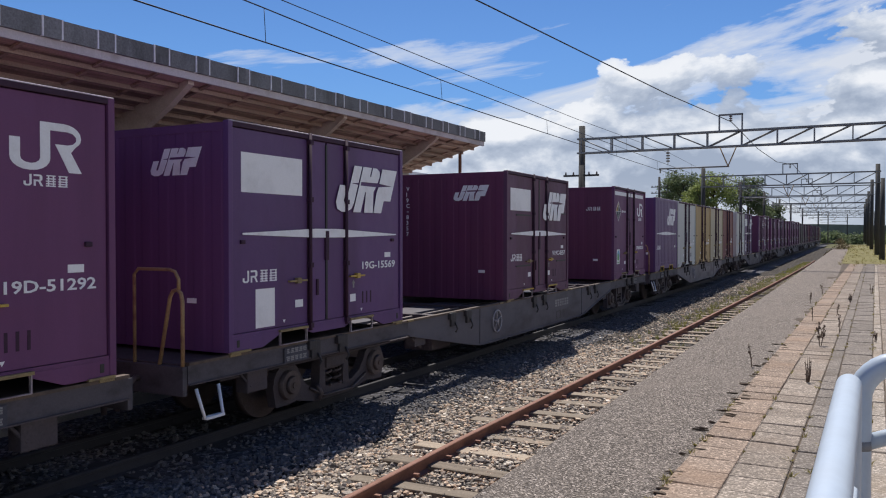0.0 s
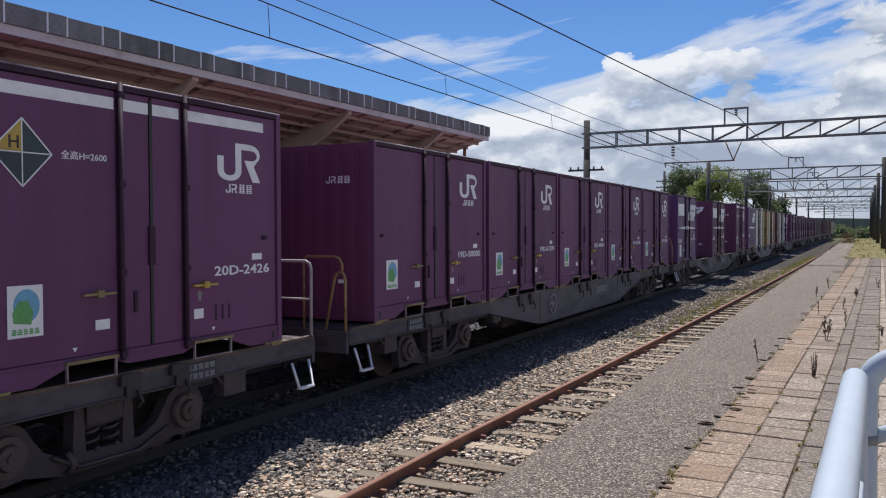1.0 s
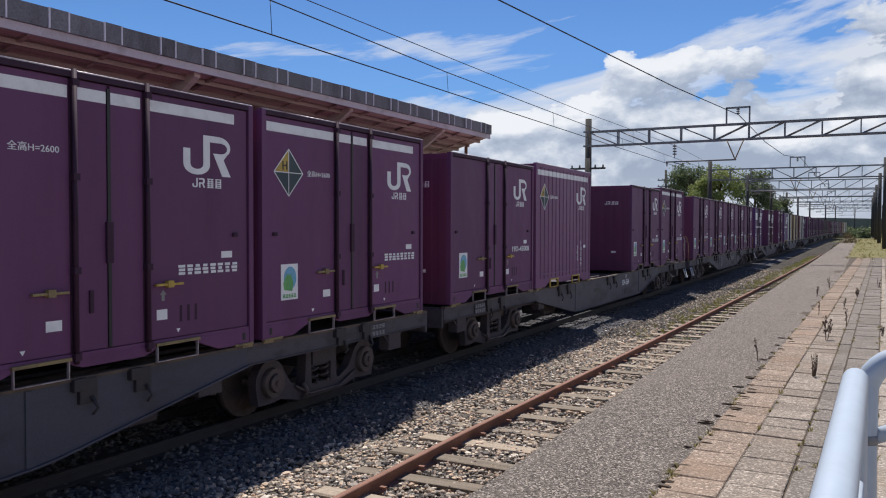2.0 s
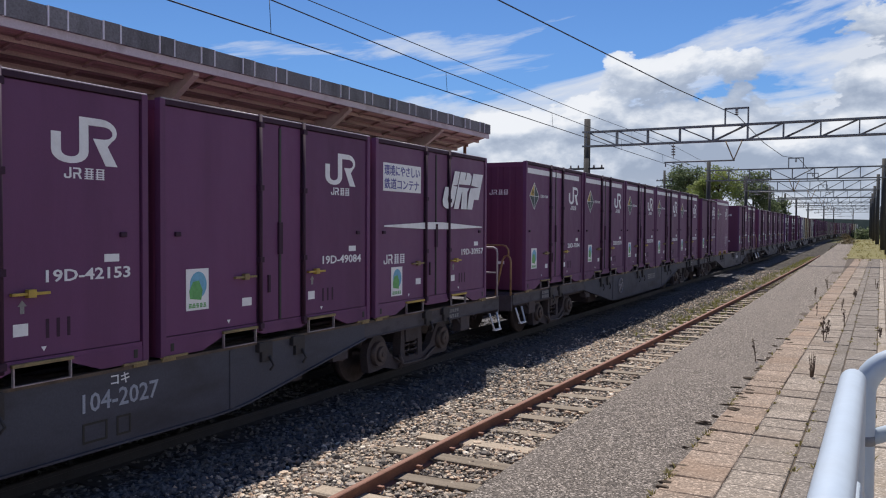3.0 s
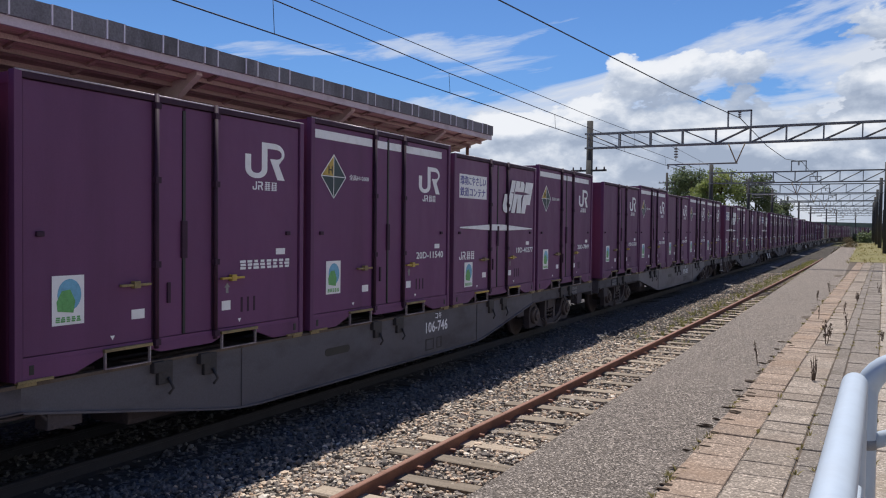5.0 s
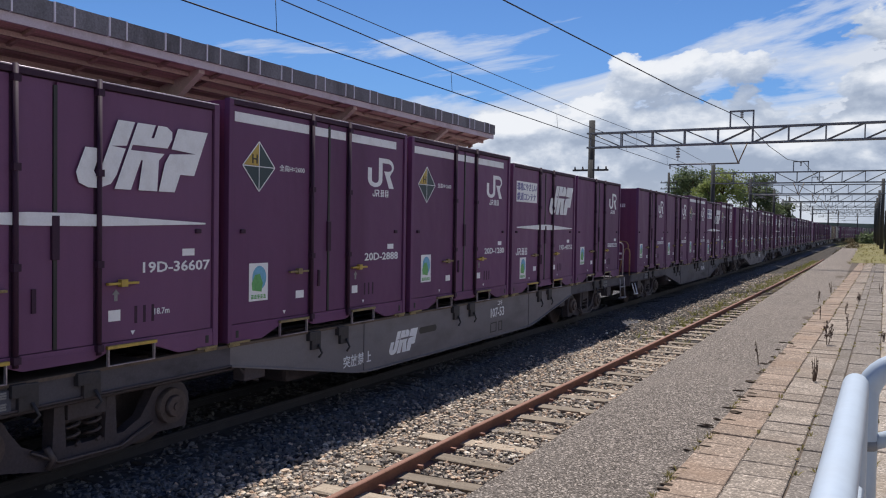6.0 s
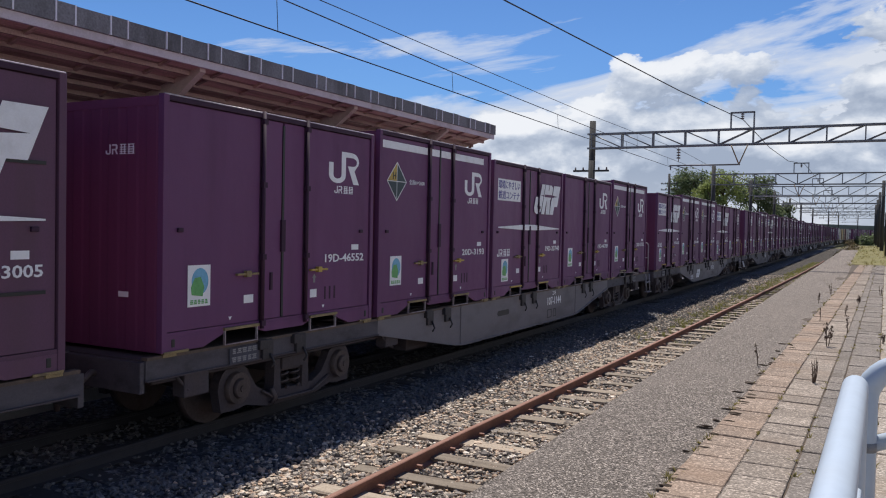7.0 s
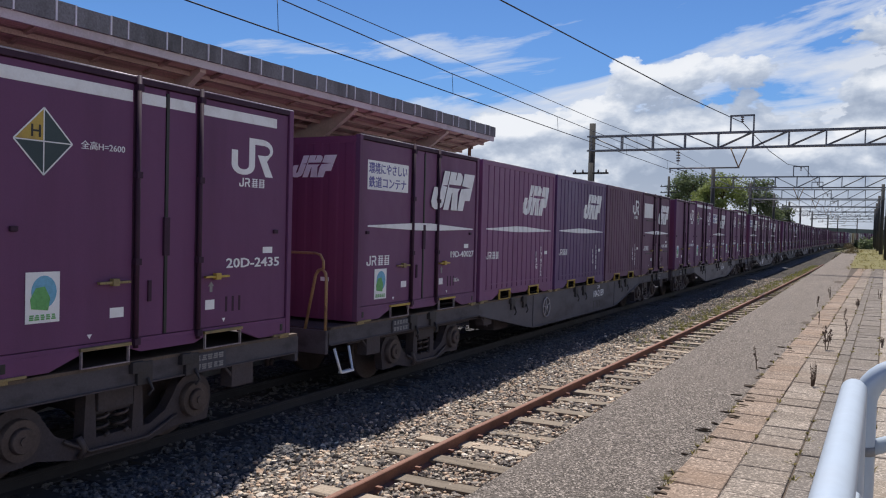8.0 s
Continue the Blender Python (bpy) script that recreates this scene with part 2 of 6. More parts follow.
PIPE = material("pale_blue_grey_painted_pipe", (0.47, 0.54, 0.62), 0.4, vary=0.04, grain=30, stain=6, second=(0.42, 0.47, 0.53), amount=0.5, bump=0.06)
PIPE_JOINT = material("worn_grey_pipe_joint", (0.24, 0.25, 0.27), 0.5, vary=0.25, grain=60)
# steel grey, lightened slightly to carry the haze on far gantries
GALV = material("galvanised_steel", (0.20, 0.205, 0.22), 0.6, metal=0.2, vary=0.15, grain=30, stain=3, second=(0.15, 0.14, 0.135), amount=0.5)
POLE = material("dark_pole", (0.05, 0.047, 0.045), 0.8, vary=0.2, grain=30, stain=2, bump=0.2)
WIRE = material("dark_wire", (0.03, 0.03, 0.032), 0.5, metal=0.4, vary=0.1, bump=0)
CERAMIC = material("insulator_ceramic", (0.16, 0.13, 0.12), 0.3, vary=0.1, bump=0)
SLATE = material("grey_roof_sheet", (0.20, 0.205, 0.21), 0.75, vary=0.3, grain=35, stain=2.2, second=(0.07, 0.07, 0.067), amount=0.8, streak=(1, 1, 0.3), random_tone=0.3)
EAVE = material("mauve_grey_eave_board", (0.63, 0.58, 0.59), 0.65, vary=0.1, grain=40, stain=2, second=(0.28, 0.23, 0.2), amount=0.6)
SOFFIT = material("brown_soffit_board", (0.47, 0.335, 0.265), 0.75, vary=0.2, grain=40, stain=2, second=(0.17, 0.115, 0.09), amount=0.95, random_tone=0.75, streak=(3, 0.25, 3))
BEAM = material("tan_painted_beam", (0.58, 0.46, 0.39), 0.65, vary=0.12, grain=40, stain=2, second=(0.3, 0.2, 0.14), amount=0.6)
CREAM = material("cream_wall", (0.55, 0.50, 0.42), 0.8, vary=0.08, grain=30, stain=1.5, second=(0.4, 0.35, 0.28), amount=0.5)
TEALWALL = material("grey_teal_corrugated_wall", (0.20, 0.25, 0.265), 0.5, vary=0.1, grain=30, stain=1.0, second=(0.14, 0.17, 0.18), amount=0.5, streak=True)
GLASS_DARK = material("dark_window_glass", (0.03, 0.04, 0.045), 0.08, vary=0.05, bump=0)
ALU = material("aluminium_frame", (0.5, 0.5, 0.5), 0.4, metal=0.5, vary=0.05, bump=0)
BARK = material("bark", (0.09, 0.065, 0.045), 0.9, vary=0.3, grain=20, bump=0.5)
LEAF = material("leaf_green", (0.15, 0.19, 0.095), 0.7, vary=0.45, grain=3.0, stain=0.6, second=(0.17, 0.19, 0.10), amount=0.9, bump=0)
SCRUB = material("brown_green_scrub", (0.24, 0.19, 0.10), 0.8, vary=0.4, grain=3.0, stain=0.6, second=(0.10, 0.12, 0.04), amount=0.8, bump=0)
LEAF_BAMBOO = material("yellow_green_leaf", (0.25, 0.30, 0.10), 0.7, vary=0.35, grain=3.0, stain=0.6, second=(0.26, 0.26, 0.09), amount=0.8, bump=0)
# raised a little, with distance haze mixed into the hill colour
FAR_HILL = material("far_wooded_hill", (0.15, 0.18, 0.165), 0.95, vary=0.25, grain=0.05, stain=0.01, second=(0.14, 0.15, 0.11), amount=0.7, bump=0)
CREAMBOX = material("cream_container", (0.52, 0.46, 0.33), 0.55, vary=0.06, stain=2, second=(0.36, 0.3, 0.2), amount=0.5, streak=True)
WHITEBOX = material("white_grey_container", (0.56, 0.58, 0.57), 0.5, vary=0.05, stain=2, second=(0.4, 0.4, 0.38), amount=0.5, streak=True)
TANBOX = material("tan_container", (0.46, 0.32, 0.13), 0.55, vary=0.06, stain=2, second=(0.3, 0.2, 0.1), amount=0.5, streak=True)
GREYBOX = material("grey_container", (0.20, 0.185, 0.185), 0.5, vary=0.06, stain=2, streak=True)
REDBOX = material("red_brown_container", (0.18, 0.045, 0.045), 0.55, vary=0.08, stain=2, streak=True)


def thin_leaf(m, k):
    """Lets a share of the sunlight through the leaf."""
    n, l = m.node_tree.nodes, m.node_tree.links
    bsdf = n["Principled BSDF"]
    src = bsdf.inputs["Base Color"].links[0].from_socket
    tr = n.new("ShaderNodeBsdfTranslucent")
    l.new(src, tr.inputs[0])
    mx = n.new("ShaderNodeMixShader")
    mx.inputs[0].default_value = k
    l.new(bsdf.outputs[0], mx.inputs[1])
    l.new(tr.outputs[0], mx.inputs[2])
    l.new(mx.outputs[0], n["Material Output"].inputs[0])


for leafy in (LEAF, LEAF_BAMBOO, GRASS, GRASS_DRY):
    thin_leaf(leafy, 0.45)


# stones: colour differs from stone to stone
def stone_material(name, k, grey=0.0):
    m = bpy.data.materials.new(name)
    m.use_nodes = True
    n, l = m.node_tree.nodes, m.node_tree.links
    geo = n.new("ShaderNodeNewGeometry")
    col = rampn(n, l, geo.outputs["Random Per Island"], [(p, tuple(k * (v + grey * (w - v)) for v, w in zip(c, (0.24, 0.245, 0.275)))) for p, c in ((0.0, (0.05, 0.043, 0.038)), (0.3, (0.18, 0.155, 0.135)), (0.6, (0.33, 0.275, 0.215)), (0.82, (0.33, 0.23, 0.16)), (0.95, (0.40, 0.345, 0.28)), (1.0, (0.52, 0.48, 0.42)))])
    tex = n.new("ShaderNodeTexCoord")
    grain = nd(n, "ShaderNodeTexNoise", Scale=60.0, Detail=4.0)
    l.new(tex.outputs["Object"], grain.inputs["Vector"])
    g = rampn(n, l, grain.outputs["Fac"], [(0.3, 0.6), (0.7, 1.15)])
    col = mixn(n, l, 1.0, col, g, "MULTIPLY")
    l.new(col, n["Principled BSDF"].inputs["Base Color"])
    n["Principled BSDF"].inputs["Roughness"].default_value = 0.85
    return m


STONE = stone_material("ballast_stone", 1.95)
# darker, greyer stone and dark sleeper: train shade put into their colours
STONE_SHADED = stone_material("brake_dusted_stone", 0.6, 0.65)
SLEEPER_SHADED = material("dusty_dark_sleeper", (0.045, 0.042, 0.046), 0.9, vary=0.2, grain=40, bump=0.3)

# ---- building helpers ----


def part(name, bm, mat, parent=None, label="", at=None):
    """Links a bmesh as one mesh object, under a thing or a part."""
    me = bm
    if isinstance(bm, bmesh.types.BMesh):
        bmesh.ops.recalc_face_normals(bm, faces=bm.faces)
        me = bpy.data.meshes.new(name)
        bm.to_mesh(me)
        bm.free()
        me.materials.append(mat)
    ob = new(name, me)
    ob.parent = parent
    if at is not None:
        ob.matrix_basis = at
    if label:
        ob["label"] = label
    return ob


def thing(name, label, category, group="", m=None, kind=""):
    ob = new(name)
    ob.empty_display_size = 0.2
    if m is not None:
        ob.matrix_basis = m
    return tagged(ob, label, category, group, kind)


def box(bm, x0, x1, y0, y1, z0, z1, bevel=0.0):
    v = [bm.verts.new((x, y, z)) for x in (x0, x1) for y in (y0, y1) for z in (z0, z1)]
    q = [(0, 1, 3, 2), (4, 6, 7, 5), (0, 4, 5, 1), (2, 3, 7, 6), (0, 2, 6, 4), (1, 5, 7, 3)]
    fs = [bm.faces.new([v[i] for i in f]) for f in q]
    if bevel:
        es = {e for f in fs for e in f.edges}
        bmesh.ops.bevel(bm, geom=list(es), offset=bevel, segments=2, affect="EDGES", profile=0.7)
    return bm


def boxes(*rows, bevel=0.0):
    bm = bmesh.new()
    for r in rows:
        box(bm, *r, bevel=bevel)
    return bm


def tube(bm, pts, r, sides=8, caps=True):
    """A round bar swept along points; r is a radius or one for each point."""
    pts = [Vector(p) for p in pts]
    rad = r if isinstance(r, (list, tuple)) else [r] * len(pts)
    rings = []
    side = None
    for i, p in enumerate(pts):
        d = (pts[min(i + 1, len(pts) - 1)] - pts[max(i - 1, 0)]).normalized()
        if side is None:
            side = d.orthogonal().normalized()
        else:
            side = (side - d * side.dot(d)).normalized()
        up = d.cross(side)
        rings.append([bm.verts.new(p + (side * math.cos(a) + up * math.sin(a)) * rad[i]) for a in (k * math.tau / sides for k in range(sides))])
    for a, b in zip(rings, rings[1:]):
        for k in range(sides):
            f = bm.faces.new((a[k], a[(k + 1) % sides], b[(k + 1) % sides], b[k]))
            f.smooth = True
    if caps:
        bm.faces.new(rings[0][::-1])
        bm.faces.new(rings[-1])
    return bm


def arc(c, a, b, r, k0, k1, steps=6):
    """Points on a bend about c in the plane of the unit vectors a and b."""
    c, a, b = Vector(c), Vector(a), Vector(b)
    return [c + (a * math.cos(t) + b * math.sin(t)) * r for t in (radians(k0 + (k1 - k0) * i / steps) for i in range(steps + 1))]


def plate(bm, pts, x, t=0.003):
    """A thin flat shape in the y-z plane, its back at x, t thick towards +x."""
    a = [bm.verts.new((x, p[0], p[1])) for p in pts]
    b = [bm.verts.new((x + t, p[0], p[1])) for p in pts]
    n = len(pts)
    bm.faces.new(a[::-1])
    bm.faces.new(b)
    for i in range(n):
        bm.faces.new((a[i], a[(i + 1) % n], b[(i + 1) % n], b[i]))
    return bm


def rect(y0, y1, z0, z1):
    return [(y0, z0), (y1, z0), (y1, z1), (y0, z1)]


LETTERS = {}


def letters(text, height, bold=0.0, width=None):
    """The built-in font as a flat mesh in the y-z plane, facing +x, its lower left corner at the origin."""
    key = (text, height, bold, width)
    if key not in LETTERS:
        cu = bpy.data.curves.new("text", "FONT")
        cu.body, cu.offset, cu.resolution_u = text, bold, 2
        cu.extrude = 0.002 / height
        ob = new("text", cu)
        bpy.context.view_layer.update()
        me = bpy.data.meshes.new_from_object(ob.evaluated_get(bpy.context.evaluated_depsgraph_get()))
        bpy.data.objects.remove(ob)
        bpy.data.curves.remove(cu)
        co = np.empty(len(me.vertices) * 3)
        me.vertices.foreach_get("co", co)
        co = co.reshape(-1, 3)
        co[:, :2] -= co[:, :2].min(0)
        k = height / max(0.55, co[:, 1].max())
        kx = k if width is None else width / co[:, 0].max()
        out = np.stack([co[:, 2] * height, co[:, 0] * kx, co[:, 1] * k], 1)
        me.vertices.foreach_set("co", out.ravel())
        me.update()
        LETTERS[key] = me
    return LETTERS[key]


def lettering(name, text, height, mat, parent, x, y, z, bold=0.0, width=None, label="", turned=None):
    me = letters(text, height, bold, width)
    if not me.materials:
        me.materials.append(mat)
    m = Matrix.Translation((x, y, z))
    if turned is not None:
        m = turned @ m
    return part(name, me, mat, parent, label, m)


# ---- the setting ----


def structure(name, bm, mat, label, category):
    return tagged(part(name, bm, mat), label, category, kind="structure")


def grid_sheet(x0, x1, y0, y1, nx, ny, zf):
    bm = bmesh.new()
    rows = [[bm.verts.new((x0 + (x1 - x0) * i / nx, y0 + (y1 - y0) * j / ny, zf(x0 + (x1 - x0) * i / nx, y0 + (y1 - y0) * j / ny))) for i in range(nx + 1)] for j in range(ny + 1)]
    for a, b in zip(rows, rows[1:]):
        for i in range(nx):
            bm.faces.new((a[i], a[i + 1], b[i + 1], b[i]))
    return bm


PLAT = 0.85  # platform height over the rails
MAIN_X = -7.166  # middle of the main track
BEND_Y, BEND_R = 165.0, 520.0


def on_track(s, z=0.0):
    """The pose on the main track at s metres along it: straight, then a bend to +x."""
    if s <= BEND_Y:
        return pose(MAIN_X, s, z)
    a = (s - BEND_Y) / BEND_R
    return pose(MAIN_X + BEND_R * (1 - math.cos(a)), BEND_Y + BEND_R * math.sin(a), z, rz=-math.degrees(a))


def siding_x(y):
    """The left rail of the siding; it draws slowly nearer to the platform."""
    k = min(1.0, max(0.0, (y - 8.0) / 60.0))
    return -3.94 + 0.82 * (k * (1.6 - 0.6 * k))


def ground():
    bm = bmesh.new()
    s = 3000.0
    xs = [-s, -400, -60, -20, -9.0, -1.9, 8, 60, 400, s]
    ys = [-s, -200, -40, 0, 40, 90, 200, 600, s]
    rows = [[bm.verts.new((x, y, -0.42)) for x in xs] for y in ys]
    for a, b in zip(rows, rows[1:]):
        for i in range(len(xs) - 1):
            bm.faces.new((a[i], a[i + 1], b[i + 1], b[i]))
    structure("ground", bm, EARTH, "dry grass and earth ground reaching the horizon", "ground")

    def bed(x, y):
        return -0.15 + 0.035 * noise.noise((x * 1.3, y * 1.1, 0.3)) - 0.10 * max(0, 1 - abs(x + 5.1) / 0.9) * 0.6
    bm = grid_sheet(-5.32, -1.9, -30, 150, 24, 420, bed)
    structure("ballast_bed", bm, BALLAST, "grey-brown crushed stone ballast bed of the siding, shade between stones painted dark", "ballast")
    # bed below the train, in the shade-coloured ballast
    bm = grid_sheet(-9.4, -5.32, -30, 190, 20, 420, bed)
    structure("main_ballast_bed", bm, BALLAST_SHADED, "ballast bed of the main track with shade under the train painted in", "ballast")


ground()


def ballast_stones():
    """Loose stones on the bed, many small uneven lumps in one mesh."""
    rng = np.random.default_rng(7)
    ico = bmesh.new()
    bmesh.ops.create_icosphere(ico, subdivisions=1, radius=1.0)
    base = np.array([v.co[:] for v in ico.verts])
    tri = np.array([[v.index for v in f.verts] for f in ico.faces])
    ico.free()
    n_near, n_far, n_under, n_back = 46000, 18000, 9000, 7000
    x = np.concatenate([rng.uniform(-5.95, -2.0, n_near), rng.uniform(-5.9, -2.0, n_far), rng.uniform(-8.9, -5.9, n_under), rng.uniform(-5.95, -2.0, n_back)])
    y = np.concatenate([3.4 + 14.0 * rng.random(n_near) ** 1.25, 15 + 35 * rng.random(n_far) ** 1.4, 3 + 22 * rng.random(n_under) ** 1.2, rng.uniform(-8, 3.5, n_back)])
    r = rng.uniform(0.013, 0.029, len(x)) * np.where(rng.random(len(x)) < 0.08, 1.5, 1.0)
    z = -0.16 + rng.uniform(-0.01, 0.035, len(x))
    z += np.array([0.035 * noise.noise((a * 1.3, b * 1.1, 0.3)) - 0.06 * max(0, 1 - abs(a + 5.1) / 0.9) for a, b in zip(x, y)])
    keep = np.ones(len(x), bool)
    rail = np.array([siding_x(b) for b in y])
    keep &= ~((np.abs(x - rail) < 0.085) | (np.abs(x - rail - 1.067) < 0.085))
    x, y, z, r = x[keep], y[keep], z[keep], r[keep]
    n = len(x)
    shape = base[None] * rng.uniform(0.5, 1.32, (n, len(base), 1)) * r[:, None, None]
    shape *= np.stack([rng.uniform(0.8, 1.5, n), rng.uniform(0.8, 1.3, n), rng.uniform(0.55, 1.1, n)], 1)[:, None]
    a = rng.uniform(0, 6.28, n)
    ca, sa = np.cos(a)[:, None], np.sin(a)[:, None]
    co = np.stack([shape[:, :, 0] * ca - shape[:, :, 1] * sa + x[:, None], shape[:, :, 0] * sa + shape[:, :, 1] * ca + y[:, None], shape[:, :, 2] + z[:, None]], 2).reshape(-1, 3)
    co = co.reshape(n, -1, 3)
    # stones near the train take the copy with shade painted in
    in_shade = x + rng.normal(0, 0.2, n) < -5.32
    for name, sel, mat, label in (("ballast_stones", ~in_shade, STONE, "loose angular grey and tan ballast stones"), ("dusty_ballast_stones", in_shade, STONE_SHADED, "ballast stones with the shade beside the train painted in")):
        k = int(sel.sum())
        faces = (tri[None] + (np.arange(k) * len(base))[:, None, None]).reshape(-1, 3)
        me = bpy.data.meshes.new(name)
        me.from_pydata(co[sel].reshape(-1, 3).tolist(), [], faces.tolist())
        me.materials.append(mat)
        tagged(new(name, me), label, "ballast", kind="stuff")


ballast_stones()


def rail_profile():
    """Half widths and heights of a flat-bottomed rail, top at 0."""
    return [(-0.062, -0.153), (0.062, -0.153), (0.062, -0.143), (0.012, -0.125), (0.009, -0.045), (0.032, -0.035), (0.032, -0.008), (0.024, 0.0), (-0.024, 0.0), (-0.032, -0.008), (-0.032, -0.035), (-0.009, -0.045), (-0.012, -0.125), (-0.062, -0.143)]


def rail_mesh(xf, y0, y1, step):
    bm = bmesh.new()
    prof = rail_profile()
    rings, y = [], y0
    while y <= y1 + 1e-6:
        rings.append([bm.verts.new((xf(y) + px, y, pz)) for px, pz in prof])
        y += step
    for a, b in zip(rings, rings[1:]):
        for i in range(len(prof)):
            bm.faces.new((a[i], a[(i + 1) % len(prof)], b[(i + 1) % len(prof)], b[i]))
    return bm


def siding():
    track = thing("siding_track", "rusty unused siding track on weathered wooden sleepers beside the platform", "railway track", kind="structure")
    part("rail", rail_mesh(siding_x, -12, 76, 2.0), RAIL_RUST, track, "orange-brown rusted rail")
    part("rail", rail_mesh(lambda y: siding_x(y) + 1.067, -12, 76, 2.0), RAIL_RUST, track, "orange-brown rusted rail")
    rng = random.Random(5)
    proto = []
    for k in range(4):
        bm = boxes((-1.0, 1.0, -0.105, 0.105, -0.14, 0.0), bevel=0.012)
        for v in bm.verts:
            v.co += Vector((rng.uniform(-0.012, 0.012), rng.uniform(-0.012, 0.012), rng.uniform(-0.006, 0.004)))
        me = bpy.data.meshes.new("sleeper")
        bmesh.ops.recalc_face_normals(bm, faces=bm.faces)
        bm.to_mesh(me)
        bm.free()
        me.materials.append(SLEEPER)
        proto.append(me)
    y = -2.0
    while y < 72:
        m = pose(siding_x(y) + 0.53 + rng.uniform(-0.07, 0.07), y, -0.108 + rng.uniform(-0.008, 0.006), rz=rng.uniform(-2.2, 2.2))
        part("sleeper", rng.choice(proto), SLEEPER, track, at=m)
        y += 0.72 + rng.uniform(-0.05, 0.05)
    # spikes and plates near the camera
    bm = bmesh.new()
    box(bm, -0.03, 0.03, -0.02, 0.02, 0.0, 0.03)
    me = bpy.data.meshes.new("rail_spike")
    bm.to_mesh(me)
    bm.free()
    me.materials.append(RAIL_RUST)
    yy = 4.0
    while yy < 20:
        for dx in (-0.085, 0.085):
            part("rail_spike", me, RAIL_RUST, track, at=pose(siding_x(yy) + dx, yy, -0.108))
        yy += 0.72


siding()


def main_track():
    # rails and sleepers carry the shade under the train in their colours
    track = thing("main_track", "main line track with shade under the train painted into its colours", "railway track", kind="structure")
    for dx in (-0.5335, 0.5335):
        bm = bmesh.new()
        prof = rail_profile()
        rings = []
        for s in [-40 + 8 * k for k in range(60)]:
            m = on_track(s)
            rings.append([bm.verts.new(m @ Vector((dx + px, 0, pz))) for px, pz in prof])
        for a, b in zip(rings, rings[1:]):
            for i in range(len(prof)):
                bm.faces.new((a[i], a[(i + 1) % len(prof)], b[(i + 1) % len(prof)], b[i]))
        part("rail", bm, RAIL_SHADED, track, "worn rail with shade under the train painted dark")
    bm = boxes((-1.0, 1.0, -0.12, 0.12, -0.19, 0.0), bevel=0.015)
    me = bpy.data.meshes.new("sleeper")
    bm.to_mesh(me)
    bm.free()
    me.materials.append(SLEEPER_SHADED)
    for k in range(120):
        part("sleeper", me, SLEEPER_SHADED, track, at=pose(MAIN_X, -6 + 0.62 * k, -0.145))


main_track()

# ---- near platform ----
SKEW = math.tan(radians(1.1))


def near_platform():
    y0, y1 = -14.0, 112.0
    bm = boxes((-1.80, 9.0, y0, y1, -0.42, PLAT - 0.03))
    structure("platform", bm, CONCRETE, "low concrete platform body with a stained face", "platform")
    bm = boxes((-1.88, -1.56, y0, y1, PLAT - 0.17, PLAT - 0.028), bevel=0.01)
    structure("platform_edge", bm, CONCRETE, "concrete coping along the platform edge", "platform edge")

    def z(x, y):
        return PLAT + 0.006 * noise.noise((x * 2.1, y * 1.7, 5.0)) - 0.010
    bm = grid_sheet(-1.88, -0.55, y0, y1, 16, 380, z)
    structure("asphalt_strip", bm, ASPHALT, "grey gravelly asphalt strip along the platform edge", "asphalt")
    bm = boxes((-0.95, 9.0, y0, y1, PLAT - 0.0295, PLAT - 0.012))
    structure("joint_bed", bm, JOINT, "dark soil in the joints of the paving", "soil")
    bm = grid_sheet(-0.6, 9.0, 43.0, y1, 20, 120, lambda x, y: PLAT + 0.012 + 0.05 * noise.noise((x * 0.8, y * 0.5, 2.0)) * min(1, (y - 43) / 4))
    structure("platform_turf", bm, TURF, "dry yellowish turf over the disused end of the platform", "turf")


near_platform()


